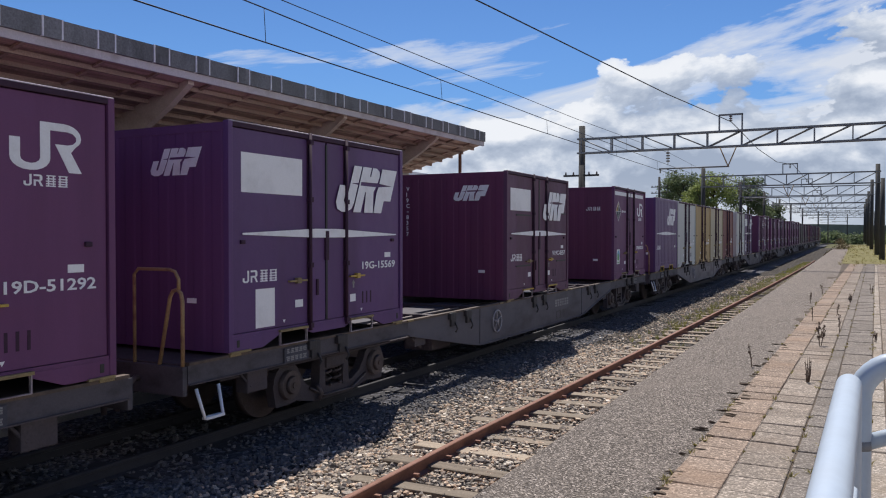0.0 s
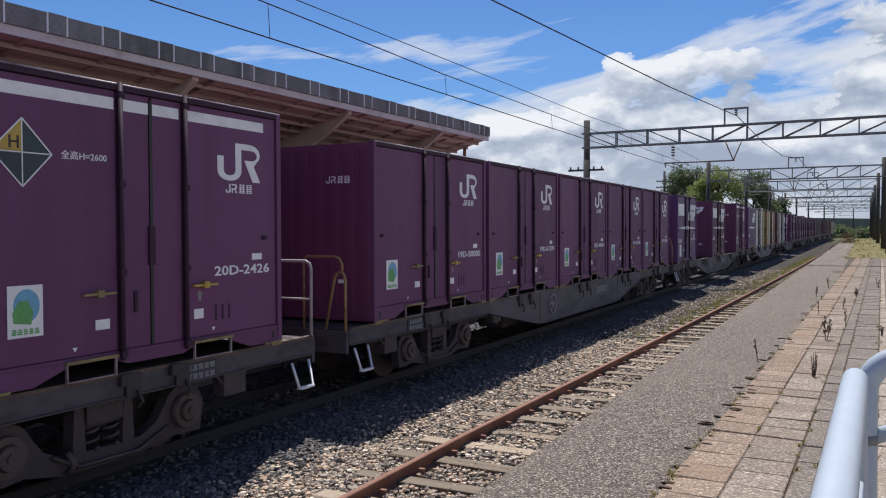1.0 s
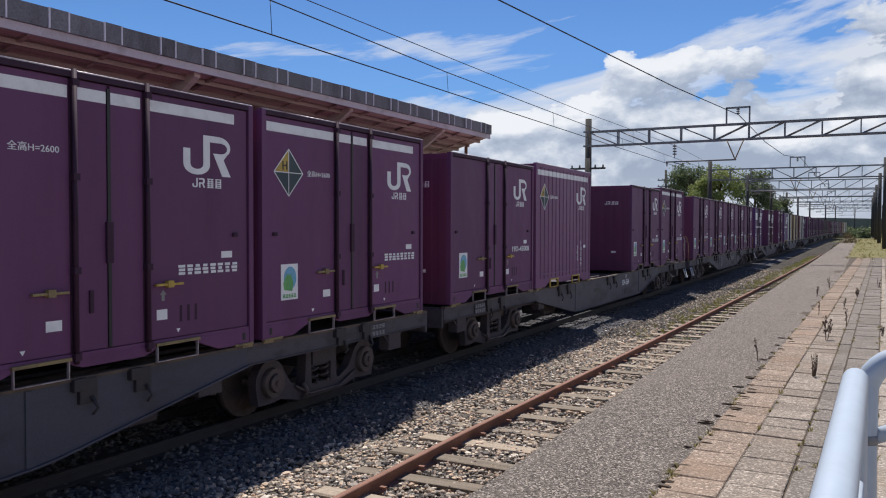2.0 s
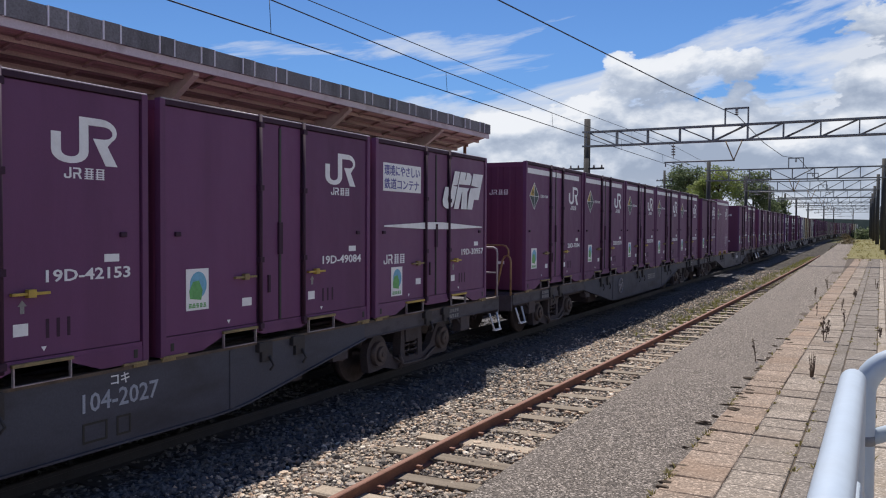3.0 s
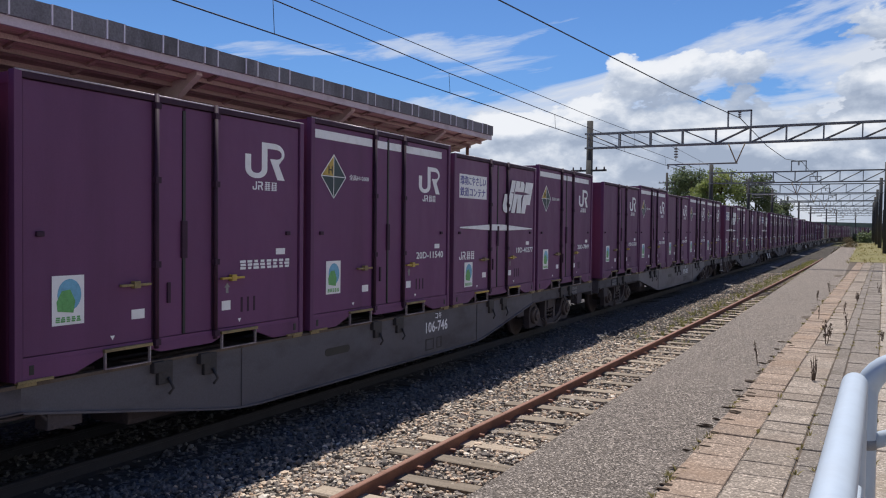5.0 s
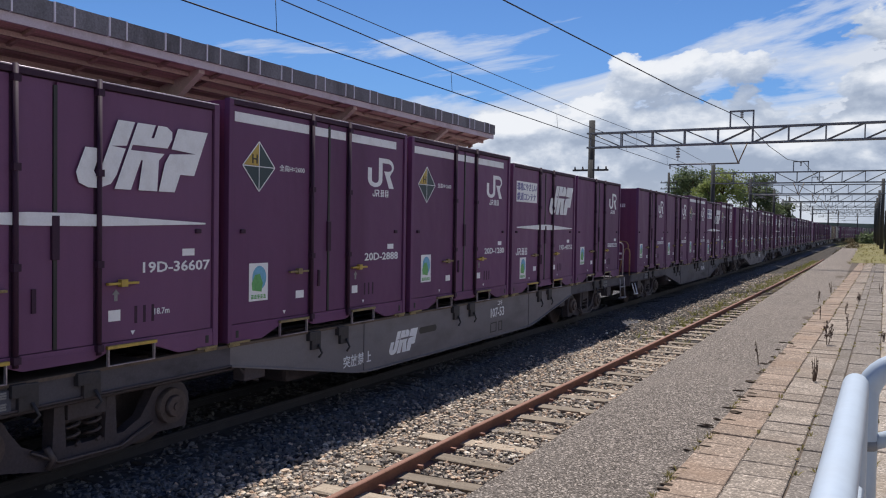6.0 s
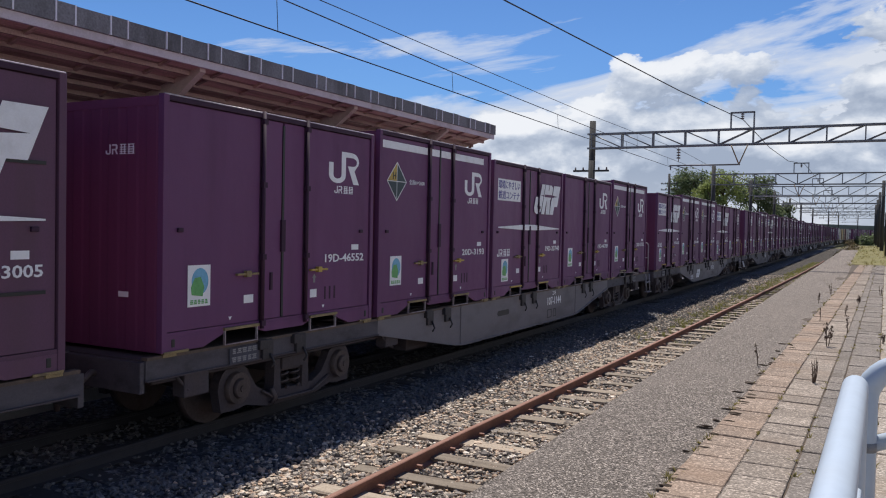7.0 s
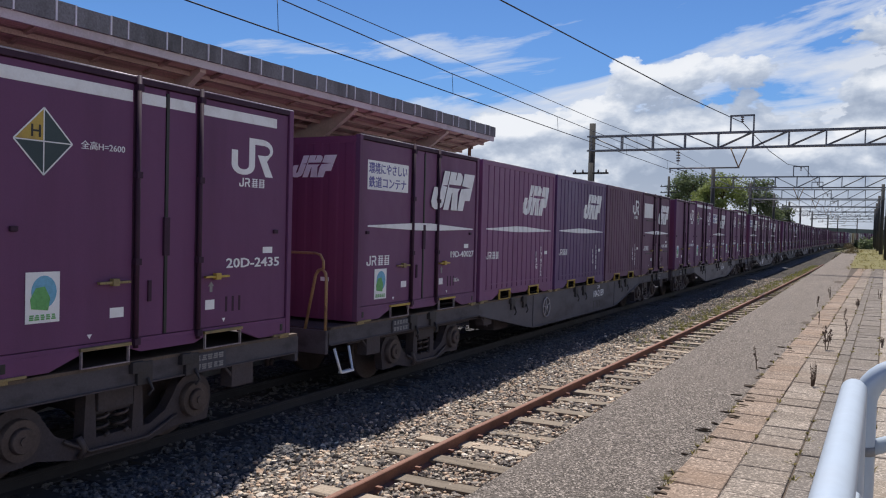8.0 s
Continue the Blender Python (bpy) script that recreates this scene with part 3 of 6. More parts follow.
def paving():
    """Old square pavers in long courses, sunk and tilted unevenly."""
    rng = random.Random(11)
    floor = thing("platform_paving", "old uneven beige platform pavers with weedy soil-filled joints", "paving", kind="structure")
    courses = []  # x at y = 0, width, length, pale
    x = -1.07
    for w, ln, pale in ((0.305, 0.30, 2), (0.305, 0.30, 0), (0.125, 0.40, 3), (0.30, 0.30, 3), (0.10, 0.6, 1), (0.30, 0.30, 0), (0.30, 0.30, 0), (0.30, 0.30, 0), (0.30, 0.30, 0), (0.30, 0.30, 0), (0.30, 0.3, 0), (0.3, 0.3, 0)) + ((0.3, 0.3, 0),) * 8:
        courses.append((x, w, ln, pale))
        x += w + 0.006
    meshes = {}
    near = 0
    rest = [([], []) for _ in range(4)]
    for ci, (cx, w, ln, pale) in enumerate(courses):
        y = -9.0 + rng.uniform(0, ln)
        while y < 44.0:
            gap = rng.uniform(0.002, 0.011)
            key = (round(w, 3), ln, pale)
            if key not in meshes:
                bm = boxes((-w / 2 + 0.003, w / 2 - 0.003, -ln / 2 + 0.002, ln / 2 - 0.002, -0.05, 0.0))
                top = [e for e in bm.edges if all(v.co.z > -0.01 for v in e.verts)]
                bmesh.ops.bevel(bm, geom=top, offset=0.005, segments=1, affect="EDGES")
                bmesh.ops.recalc_face_normals(bm, faces=bm.faces)
                me = bpy.data.meshes.new("paver")
                bm.to_mesh(me)
                bm.free()
                me.materials.append((PAVER, PAVER_PALE, PAVER_WARM, PAVER_GREY)[pale])
                meshes[key] = me
            me = meshes[key]
            m = pose(cx + w / 2 + SKEW * y, y, PLAT + rng.uniform(-0.007, 0.004), rng.uniform(-0.9, 0.9), rng.uniform(-0.9, 0.9), -1.1 + rng.uniform(-0.7, 0.7))
            if y < 14.5 and ci < 8 and near < 300 and (y > 3.6 or ci < 3):
                part("paver", me, PAVER, floor, at=m)
                near += 1
            else:
                verts, faces = rest[pale]
                o = len(verts)
                verts.extend([(m @ v.co)[:] for v in me.vertices])
                faces.extend([[o + i for i in p.vertices] for p in me.polygons])
            y += ln + gap
    for (verts, faces), mat, tone in zip(rest, PAVER_REST, ("beige", "pale", "warm tan", "grey")):
        me = bpy.data.meshes.new("further_pavers")
        me.from_pydata(verts, [], faces)
        me.materials.append(mat)
        ob = part("further_pavers", me, mat, floor, "more " + tone + " pavers of the same courses")
        ob["kind"] = "stuff"


def paver_rest_material(source):
    m = source.copy()
    m.name = source.name + "_joined"
    n, l = m.node_tree.nodes, m.node_tree.links
    geo = n.new("ShaderNodeNewGeometry")
    for node in n:
        if node.bl_idname == "ShaderNodeObjectInfo":
            for link in list(node.outputs["Random"].links):
                l.new(geo.outputs["Random Per Island"], link.to_socket)
    return m


PAVER_REST = [paver_rest_material(m) for m in (PAVER, PAVER_PALE, PAVER_WARM, PAVER_GREY)]
paving()


def tuft(bm, x, y, z, h, spread, count, rng):
    for _ in range(count):
        a, k = rng.uniform(0, math.tau), rng.uniform(0.3, 1.0)
        d = Vector((math.cos(a), math.sin(a), 0))
        o = Vector((x, y, z)) + d * rng.uniform(0, spread * 0.4)
        tip = o + d * spread * k + Vector((0, 0, h * rng.uniform(0.5, 1.0)))
        mid = o.lerp(tip, 0.5) + Vector((0, 0, h * 0.15))
        s = Vector((-d.y, d.x, 0)) * rng.uniform(0.003, 0.006)
        v = [bm.verts.new(p) for p in (o - s, o + s, mid + s * 0.8, mid - s * 0.8, tip)]
        bm.faces.new((v[0], v[1], v[2], v[3]))
        bm.faces.new((v[3], v[2], v[4]))


def weeds():
    rng = random.Random(3)
    bm = bmesh.new()
    for _ in range(260):
        y = 4.2 + 30 * rng.random() ** 1.7
        cx = rng.choice((-1.07, -1.07, -0.76, -0.45, -0.32, -0.02, 0.3, 0.6))
        tuft(bm, cx + SKEW * y + rng.uniform(-0.02, 0.02), y, PLAT - 0.01, rng.uniform(0.015, 0.045), rng.uniform(0.02, 0.06), rng.randint(5, 12), rng)
    tagged(part("joint_weeds", bm, GRASS_DRY), "straw-coloured dry grass tufts in the paving joints", "weeds", kind="stuff")
    bm = bmesh.new()
    for _ in range(950):
        y = 17 + 56 * rng.random() ** 0.8
        side = rng.choice((-0.55, -0.35, -0.25, -0.7, -0.45, -0.3, 0.3, 0.6, 1.2))
        tuft(bm, siding_x(y) + side + rng.uniform(-0.2, 0.15), y, -0.15, rng.uniform(0.06, 0.2), rng.uniform(0.06, 0.2), rng.randint(8, 15), rng)
    tagged(part("track_weeds", bm, GRASS), "yellow-green weeds growing along the siding rail", "weeds", kind="stuff")
    # moss and dirt clods in the first joints
    bm = bmesh.new()
    for _ in range(46):
        y = 4.4 + 7 * rng.random()
        x = -1.05 + SKEW * y + rng.uniform(-0.09, 0.06)
        k = bmesh.ops.create_icosphere(bm, subdivisions=1, radius=1.0, matrix=Matrix.Translation((x, y, PLAT)) @ Matrix.Diagonal((rng.uniform(0.02, 0.07), rng.uniform(0.006, 0.016), rng.uniform(0.004, 0.011), 1)))
        for v in k["verts"]:
            v.co += Vector((rng.uniform(-0.01, 0.01), rng.uniform(-0.006, 0.006), rng.uniform(-0.004, 0.004)))
    tagged(part("soil_clods", bm, JOINT), "dark clods of soil and moss at the paving edge", "soil", kind="stuff")

    def stalk(x, y, h, stems, bushy):
        t = thing("dead_weed", "dead brown dock weed standing in a paving joint", "weed", "dead weeds on the platform", pose(x, y, PLAT - 0.02))
        for i in range(stems):
            bm = bmesh.new()
            a = rng.uniform(0, math.tau)
            lean = rng.uniform(0.01, 0.06)
            hh = h * rng.uniform(0.8, 1.0)
            top = Vector((math.cos(a) * lean, math.sin(a) * lean, hh))
            base = Vector((math.cos(a) * 0.012, math.sin(a) * 0.012, 0))
            tube(bm, [base, base.lerp(top, 0.5) + Vector((0.006, 0, 0)), top], [0.006, 0.005, 0.002], 5)
            for k in range(int(26 * bushy)):
                p = base.lerp(top, rng.uniform(0.35, 1.0))
                r = rng.uniform(0.004, 0.010) * (0.7 + 0.4 * bushy)
                o = p + Vector((rng.uniform(-1, 1), rng.uniform(-1, 1), rng.uniform(-0.6, 0.8))) * 0.02 * bushy
                bmesh.ops.create_icosphere(bm, subdivisions=1, radius=r, matrix=Matrix.Translation(o) @ Matrix.Diagonal((1, 1, rng.uniform(1.0, 1.8), 1)))
            part("stem", bm, STALK, t)
    stalk(-0.99, 9.34, 0.28, 1, 0.7)
    stalk(-0.40, 11.43, 0.36, 2, 1.3)
    stalk(-0.41, 8.6, 0.28, 4, 0.3)
    for x, y, h in ((-0.62, 14.6, 0.25), (-0.3, 15.8, 0.3), (-0.85, 18.5, 0.25), (-0.1, 19.0, 0.2), (-0.2, 13.2, 0.3), (0.25, 12.2, 0.18), (-0.7, 21.5, 0.3), (0.35, 22, 0.25)):
        stalk(x, y, h, rng.randint(1, 3), rng.uniform(0.5, 1.0))


weeds()


def handrail():
    t = thing("handrail", "pale blue-grey painted steel pipe handrail with rounded ends", "handrail")
    r = 0.0245
    # long rail running back beside the camera, bent down into a post
    z = 1.998
    bm = bmesh.new()
    pts = [Vector((-0.046, -0.1, z)), Vector((-0.024, 1.056, z)), Vector((-0.0095, 1.82, z))]
    pts += arc((-0.0095, 1.82, z - 0.035), (0, 0, 1), (0, 1, 0), 0.035, 20, 90, 5)
    pts += [Vector((-0.009, 1.856, PLAT))]
    tube(bm, pts, r, 18)
    part("rail", bm, PIPE, t)
    # second frame set across the end of the first
    bm = bmesh.new()
    px, py = 0.010, 1.925
    pts = [Vector((px, py, PLAT)), Vector((px, py, 1.95))]
    pts += arc((px + 0.085, py + 0.01, 1.95), (-1, 0, 0), (0, 0, 1), 0.085, 0, 88, 8)[1:]
    pts += [Vector((1.8, py + 0.30, 2.10))]
    tube(bm, pts, r, 18)
    part("cross_rail", bm, PIPE, t)
    bm = bmesh.new()
    tube(bm, [(px, py, 1.855), (0.10, py + 0.03, 1.885), (1.8, py + 0.30, 1.95)], 0.017, 14)
    part("lower_rail", bm, PIPE, t)
    bm = bmesh.new()
    tube(bm, [(-0.02, 0.1, 1.80), (-0.004, 1.74, 1.80), (0.0, 1.79, 1.775), (0.001, 1.81, PLAT)], 0.017, 14)
    part("lower_rail", bm, PIPE, t)
    bm = bmesh.new()
    tube(bm, [(px, py, 1.846), (px, py, 1.866)], r + 0.0012, 16)
    part("joint", bm, PIPE_JOINT, t, "worn grey pipe joint")
    for q in ((-0.009, 1.856), (px, py)):
        bm = bmesh.new()
        tube(bm, [(q[0], q[1], PLAT - 0.01), (q[0], q[1], PLAT + 0.012)], 0.05, 16)
        part("foot_plate", bm, PIPE_JOINT, t)


handrail()

# ---- far platform, canopy and station building ----


def far_platform():
    bm = boxes((-15.5, -9.15, -20, 34, -0.42, 0.92))
    structure("far_platform", bm, CONCRETE, "concrete platform on the far side of the train", "platform")
    bm = boxes((-9.45, -9.10, -20, 34, 0.80, 0.924), bevel=0.01)
    structure("far_platform_edge", bm, CONCRETE, "pale concrete coping of the far platform", "platform edge")


far_platform()


def canopy():
    """A valley roof: both halves fall to a gutter beam carried on posts."""
    t = thing("platform_canopy", "station platform canopy with grey sheet fascia and brown boarded soffit", "canopy", m=pose(-9.03, 0, 0, rz=-0.75), kind="structure")
    y0, y1 = -7.6, 19.35
    zb = 4.62
    inner, drop = -2.45, 0.70
    slope = drop / -inner

    def under(x):
        return zb + 0.02 + slope * (x)
    # roof deck, sloping down to the valley and up again behind it
    bm = bmesh.new()
    for xa, xb, za, zc in ((-0.02, inner, under(0), under(inner)), (inner, -4.9, under(inner), under(0))):
        v = [bm.verts.new(q) for q in ((xa, y0, za + 0.07), (xb, y0, zc + 0.07), (xb, y1, zc + 0.07), (xa, y1, za + 0.07), (xa, y0, za + 0.16), (xb, y0, zc + 0.16), (xb, y1, zc + 0.16), (xa, y1, za + 0.16))]
        for f in ((0, 1, 2, 3), (7, 6, 5, 4), (0, 4, 5, 1), (1, 5, 6, 2), (2, 6, 7, 3), (3, 7, 4, 0)):
            bm.faces.new([v[i] for i in f])
    part("roof_deck", bm, SLATE, t, "grey roof sheeting")
    # soffit boards, one by one, running along the canopy
    w = 0.19
    k = 0
    while -0.06 - (k + 1) * w > inner:
        xa, xb = -0.06 - k * w, -0.06 - (k + 1) * w + 0.014
        bm = bmesh.new()
        v = [bm.verts.new(q) for q in ((xa, y0, under(xa) + 0.03), (xb, y0, under(xb) + 0.03), (xb, y1 - 0.03, under(xb) + 0.03), (xa, y1 - 0.03, under(xa) + 0.03), (xa, y0, under(xa) + 0.066), (xb, y0, under(xb) + 0.066), (xb, y1 - 0.03, under(xb) + 0.066), (xa, y1 - 0.03, under(xa) + 0.066))]
        for f in ((0, 1, 2, 3), (7, 6, 5, 4), (0, 4, 5, 1), (1, 5, 6, 2), (2, 6, 7, 3), (3, 7, 4, 0)):
            bm.faces.new([v[i] for i in f])
        part("soffit_board", bm, SOFFIT, t)
        k += 1
    # eave board and fascia
    part("eave_board", boxes((-0.05, 0.0, y0, y1, zb, zb + 0.115), bevel=0.006), EAVE, t, "pale mauve-grey eave board")
    ys = [6.5 - 0.83 * n for n in range(17, 0, -1)] + [6.5, 7.3, 8.24, 9.04, 9.94, 10.75, 11.69, 12.61, 13.43, 14.36, 15.16, 16.13, 16.95, 17.85, 18.7, 19.5]
    for a, b in zip(ys, ys[1:]):
        b = min(b, y1 + 0.02)
        bm = boxes((0.0, 0.042, a + 0.01, a + 0.262, zb + 0.118, zb + 0.372), (-0.004, 0.034, a + 0.282, b - 0.016, zb + 0.118, zb + 0.366), bevel=0.004)
        sheet = part("fascia_sheet", bm, SLATE, t)
        for yy in (a, a + 0.272):
            if yy < y1:
                part("batten", boxes((0.0, 0.05, yy - 0.012, yy + 0.009, zb + 0.118, zb + 0.37)), WHITE, sheet, "pale joint strip")
    # cross beams with brackets, valley gutter and posts
    for yb in (-3.2, 0.9, 5.0, 9.05, 13.1, 16.9):
        bm = bmesh.new()
        v = []
        for dy in (-0.06, 0.06):
            v.append([bm.verts.new((x, yb + dy, z)) for x, z in ((-0.08, under(-0.08) + 0.03), (-0.08, under(-0.08) - 0.05), (-0.5, under(-0.5) - 0.23), (inner, under(inner) - 0.80), (inner, under(inner) + 0.03))])
        bm.faces.new(v[0])
        bm.faces.new(v[1][::-1])
        for i in range(5):
            bm.faces.new((v[0][i], v[0][(i + 1) % 5], v[1][(i + 1) % 5], v[1][i]))
        part("cross_beam", bm, BEAM, t, "tan painted cross beam")
        part("post", boxes((inner - 0.11, inner + 0.11, yb - 0.11, yb + 0.11, 0.9, under(inner) - 0.06), bevel=0.01), BEAM, t)
        bm = bmesh.new()
        tube(bm, [(inner + 0.1, yb, 3.1), (inner + 0.85, yb, under(inner + 0.85) - 0.14)], 0.035, 8)
        part("brace", bm, BEAM, t)
    part("valley_beam", boxes((inner - 0.16, inner + 0.16, y0, y1 - 0.05, under(inner) - 0.36, under(inner) + 0.05), bevel=0.01), CREAM, t, "cream gutter beam")
    for xp in (-0.3, -0.62, -0.94, -1.26, -1.58, -1.9, -2.2):
        part("purlin", boxes((xp - 0.025, xp + 0.025, y0, y1 - 0.05, under(xp) - 0.035, under(xp) + 0.03)), SOFFIT, t)
    rng = random.Random(21)
    for k in range(26):
        ya = y0 + 0.6 + k * 1.03 + rng.uniform(-0.1, 0.1)
        v = [(x, ya + d, under(x) + e) for d in (-0.03, 0.03) for x, e in ((-0.06, -0.01), (inner, -0.01), (inner, 0.03), (-0.06, 0.03))]
        bm = bmesh.new()
        q = [bm.verts.new(p) for p in v]
        for f in ((0, 1, 2, 3), (7, 6, 5, 4), (0, 4, 5, 1), (1, 5, 6, 2), (2, 6, 7, 3), (3, 7, 4, 0)):
            bm.faces.new([q[i] for i in f])
        part("rafter", bm, SOFFIT, t)
    bm = bmesh.new()
    tube(bm, [(-0.62, y1 - 0.2, under(-0.6)), (-0.62, y1 - 0.2, 0.9)], 0.045, 10)
    part("downpipe", bm, RAIL_RUST, t, "brown downpipe")


canopy()


def station_building():
    b = thing("station_building", "grey-teal corrugated metal station building behind the far platform", "building", kind="structure")
    x = -14.6
    y0, y1, zt = -6.0, 30.0, 4.35
    prof = []
    y = y0
    while y < y1:
        prof += [(x + 0.03, y), (x + 0.03, y + 0.07), (x, y + 0.09), (x, y + 0.16)]
        y += 0.18
    bm = bmesh.new()
    lo = [bm.verts.new((a, c, 1.9)) for a, c in prof]
    hi = [bm.verts.new((a, c, zt)) for a, c in prof]
    for i in range(len(prof) - 1):
        bm.faces.new((lo[i], lo[i + 1], hi[i + 1], hi[i]))
    part("cladding", bm, TEALWALL, b, "grey-teal corrugated sheet cladding")
    part("wall", boxes((x - 6, x - 0.02, y0, y1, -0.42, zt)), CREAM, b, "plain wall")
    part("roof", boxes((x - 6.4, x + 0.5, y0 - 0.4, y1 + 0.4, zt + 0.02, zt + 0.17), bevel=0.02), WHITE, b, "flat roof with white eave")
    part("plinth", boxes((x - 0.01, x + 0.06, y0, y1, 0.9, 1.9), bevel=0.01), TEALWALL, b)
    for yw in (6.2, 12.4, 18.6, 24.5):
        w = part("window", boxes((x + 0.0, x + 0.05, yw, yw + 1.5, 3.25, 3.65)), GLASS_DARK, b, "dark window")
        part("frame", boxes((x + 0.03, x + 0.075, yw - 0.04, yw + 1.54, 3.65, 3.70), (x + 0.03, x + 0.075, yw - 0.04, yw + 1.54, 3.20, 3.25), (x + 0.03, x + 0.075, yw - 0.04, yw, 3.25, 3.65), (x + 0.03, x + 0.075, yw + 1.5, yw + 1.54, 3.25, 3.65)), ALU, w)
        for k in range(4):
            part("louvre", boxes((x + 0.05, x + 0.07, yw, yw + 1.5, 3.28 + 0.1 * k, 3.325 + 0.1 * k)), ALU, w)
    f = thing("platform_fence", "dark metal picket fence on a pale kerb along the far platform", "fence", kind="structure")
    xf = -12.9
    part("kerb", boxes((xf - 0.12, xf + 0.12, 2, 30, 0.921, 1.02), bevel=0.01), WHITE, f, "white kerb")
    part("top_rail", boxes((xf - 0.025, xf + 0.025, 2, 30, 1.86, 1.91)), GALV, f)
    part("bottom_rail", boxes((xf - 0.02, xf + 0.02, 2, 30, 1.12, 1.16)), GALV, f)
    picket = bpy.data.meshes.new("picket")
    bm = boxes((-0.009, 0.009, -0.009, 0.009, 1.12, 1.88))
    bm.to_mesh(picket)
    bm.free()
    picket.materials.append(IRON)
    for k in range(int(24 / 0.13)):
        part("picket", picket, IRON, f, at=pose(xf, 3 + 0.13 * k, 0))
    for k in range(14):
        part("post", boxes((xf - 0.03, xf + 0.03, 2.05 + 2 * k, 2.11 + 2 * k, 1.0, 1.95)), IRON, f)


station_building()

# ---- overhead line ----


def gantry(y, xl, xr, zb, zt, big):
    g = thing("catenary_gantry", "steel lattice gantry carrying the overhead line across the tracks", "gantry", "gantries over the tracks")
    g.matrix_basis = pose(0, y, 0)
    for x in (xl, xr):
        bm = bmesh.new()
        tube(bm, [(x, 0, -0.42 if x < -2 else PLAT), (x, 0, zt + (0.62 if x == xl else 0.5))], [0.17, 0.145], 12)
        part("pole", bm, POLE, g, "dark concrete pole")
    s = 0.038
    for z in (zb, zt):
        for dy in (-0.13, 0.13):
            part("chord", boxes((xl - 0.2, xr + 0.2, dy - s, dy + s, z - s, z + s)), GALV, g)
    n = 9 if big else 8
    dx = (xr - xl) / n
    for i in range(n + 1):
        x = xl + dx * i
        bm = boxes((x - 0.032, x + 0.032, -0.13, 0.13, zb, zb + 0.04), (x - 0.032, x + 0.032, -0.13, 0.13, zt - 0.04, zt))
        for dy in (-0.13, 0.13):
            box(bm, x - 0.026, x + 0.026, dy - 0.026, dy + 0.026, zb, zt)
        part("upright", bm, GALV, g)
        if i < n:
            bm = bmesh.new()
            for dy in (-0.13, 0.13):
                a, b = ((x, dy, zt), (x + dx, dy, zb)) if i < n // 2 else ((x, dy, zb), (x + dx, dy, zt))
                tube(bm, [a, b], 0.027, 6)
            part("diagonal", bm, GALV, g)
    # insulator frame on top, and the V bracket below
    xc = xl + (xr - xl) * 0.52
    bm = bmesh.new()
    for x in (xc - 0.47, xc + 0.47):
        box(bm, x - 0.03, x + 0.03, -0.05, 0.05, zt, zt + 0.72)
    box(bm, xc - 0.5, xc + 0.5, -0.05, 0.05, zt + 0.68, zt + 0.75)
    part("top_frame", bm, GALV, g)
    bm = bmesh.new()
    tube(bm, [(xc, 0, zt + 0.68), (xc, 0, zt + 0.40)], 0.02, 6)
    for k in range(3):
        tube(bm, [(xc, 0, zt + 0.66 - 0.09 * k), (xc, 0, zt + 0.62 - 0.09 * k)], 0.07, 10)
    part("insulator", bm, CERAMIC, g, "brown ceramic insulator")
    bm = bmesh.new()
    xv = xc - 0.1
    tube(bm, [(xv - 0.35, 0, zb), (xv, 0, zb - 0.85)], 0.028, 6)
    tube(bm, [(xv + 0.35, 0, zb), (xv, 0, zb - 0.85)], 0.028, 6)
    part("v_bracket", bm, RAIL_OCHRE, g, "rust-stained V bracket")
    bm = bmesh.new()
    tube(bm, [(xv + 0.05, 0, zb - 0.86), (xv - 2.95, 0, zb - 0.86)], 0.035, 8)
    tube(bm, [(xv - 2.9, 0, zb - 0.86), (xv - 2.9, 0, zb - 1.06)], 0.03, 8)
    tube(bm, [(xv - 2.6, 0, zb - 0.9), (xv - 2.15, 0, zb - 1.02), (MAIN_X, 0, zb - 1.08)], 0.02, 6)
    part("steady_arm", bm, GALV, g)
    bm = bmesh.new()
    tube(bm, [(MAIN_X - 0.35, 0, zb), (MAIN_X - 0.35, 0, zb - 0.7)], 0.018, 6)
    for k in range(4):
        tube(bm, [(MAIN_X - 0.35, 0, zb - 0.14 - 0.12 * k), (MAIN_X - 0.35, 0, zb - 0.19 - 0.12 * k)], 0.085, 10)
    part("hanging_insulator", bm, CERAMIC, g, "string of brown insulator discs")
    return g


GANTRY_Y = (36.5, 61.0, 82.5, 105.0, 127.0, 150.0, 174.0, 200.0)
for i, gy in enumerate(GANTRY_Y):
    off = max(0.0, (gy - 150) ** 2 / 1040) if gy > 150 else 0.0
    zb, zt = (6.08, 6.74) if i == 0 else (5.72, 6.48) if i == 1 else (5.88, 6.72)
    gantry(gy, -11.5 + 1.5 * min(1, i) + off, 1.28 + off, zb, zt, i == 0)


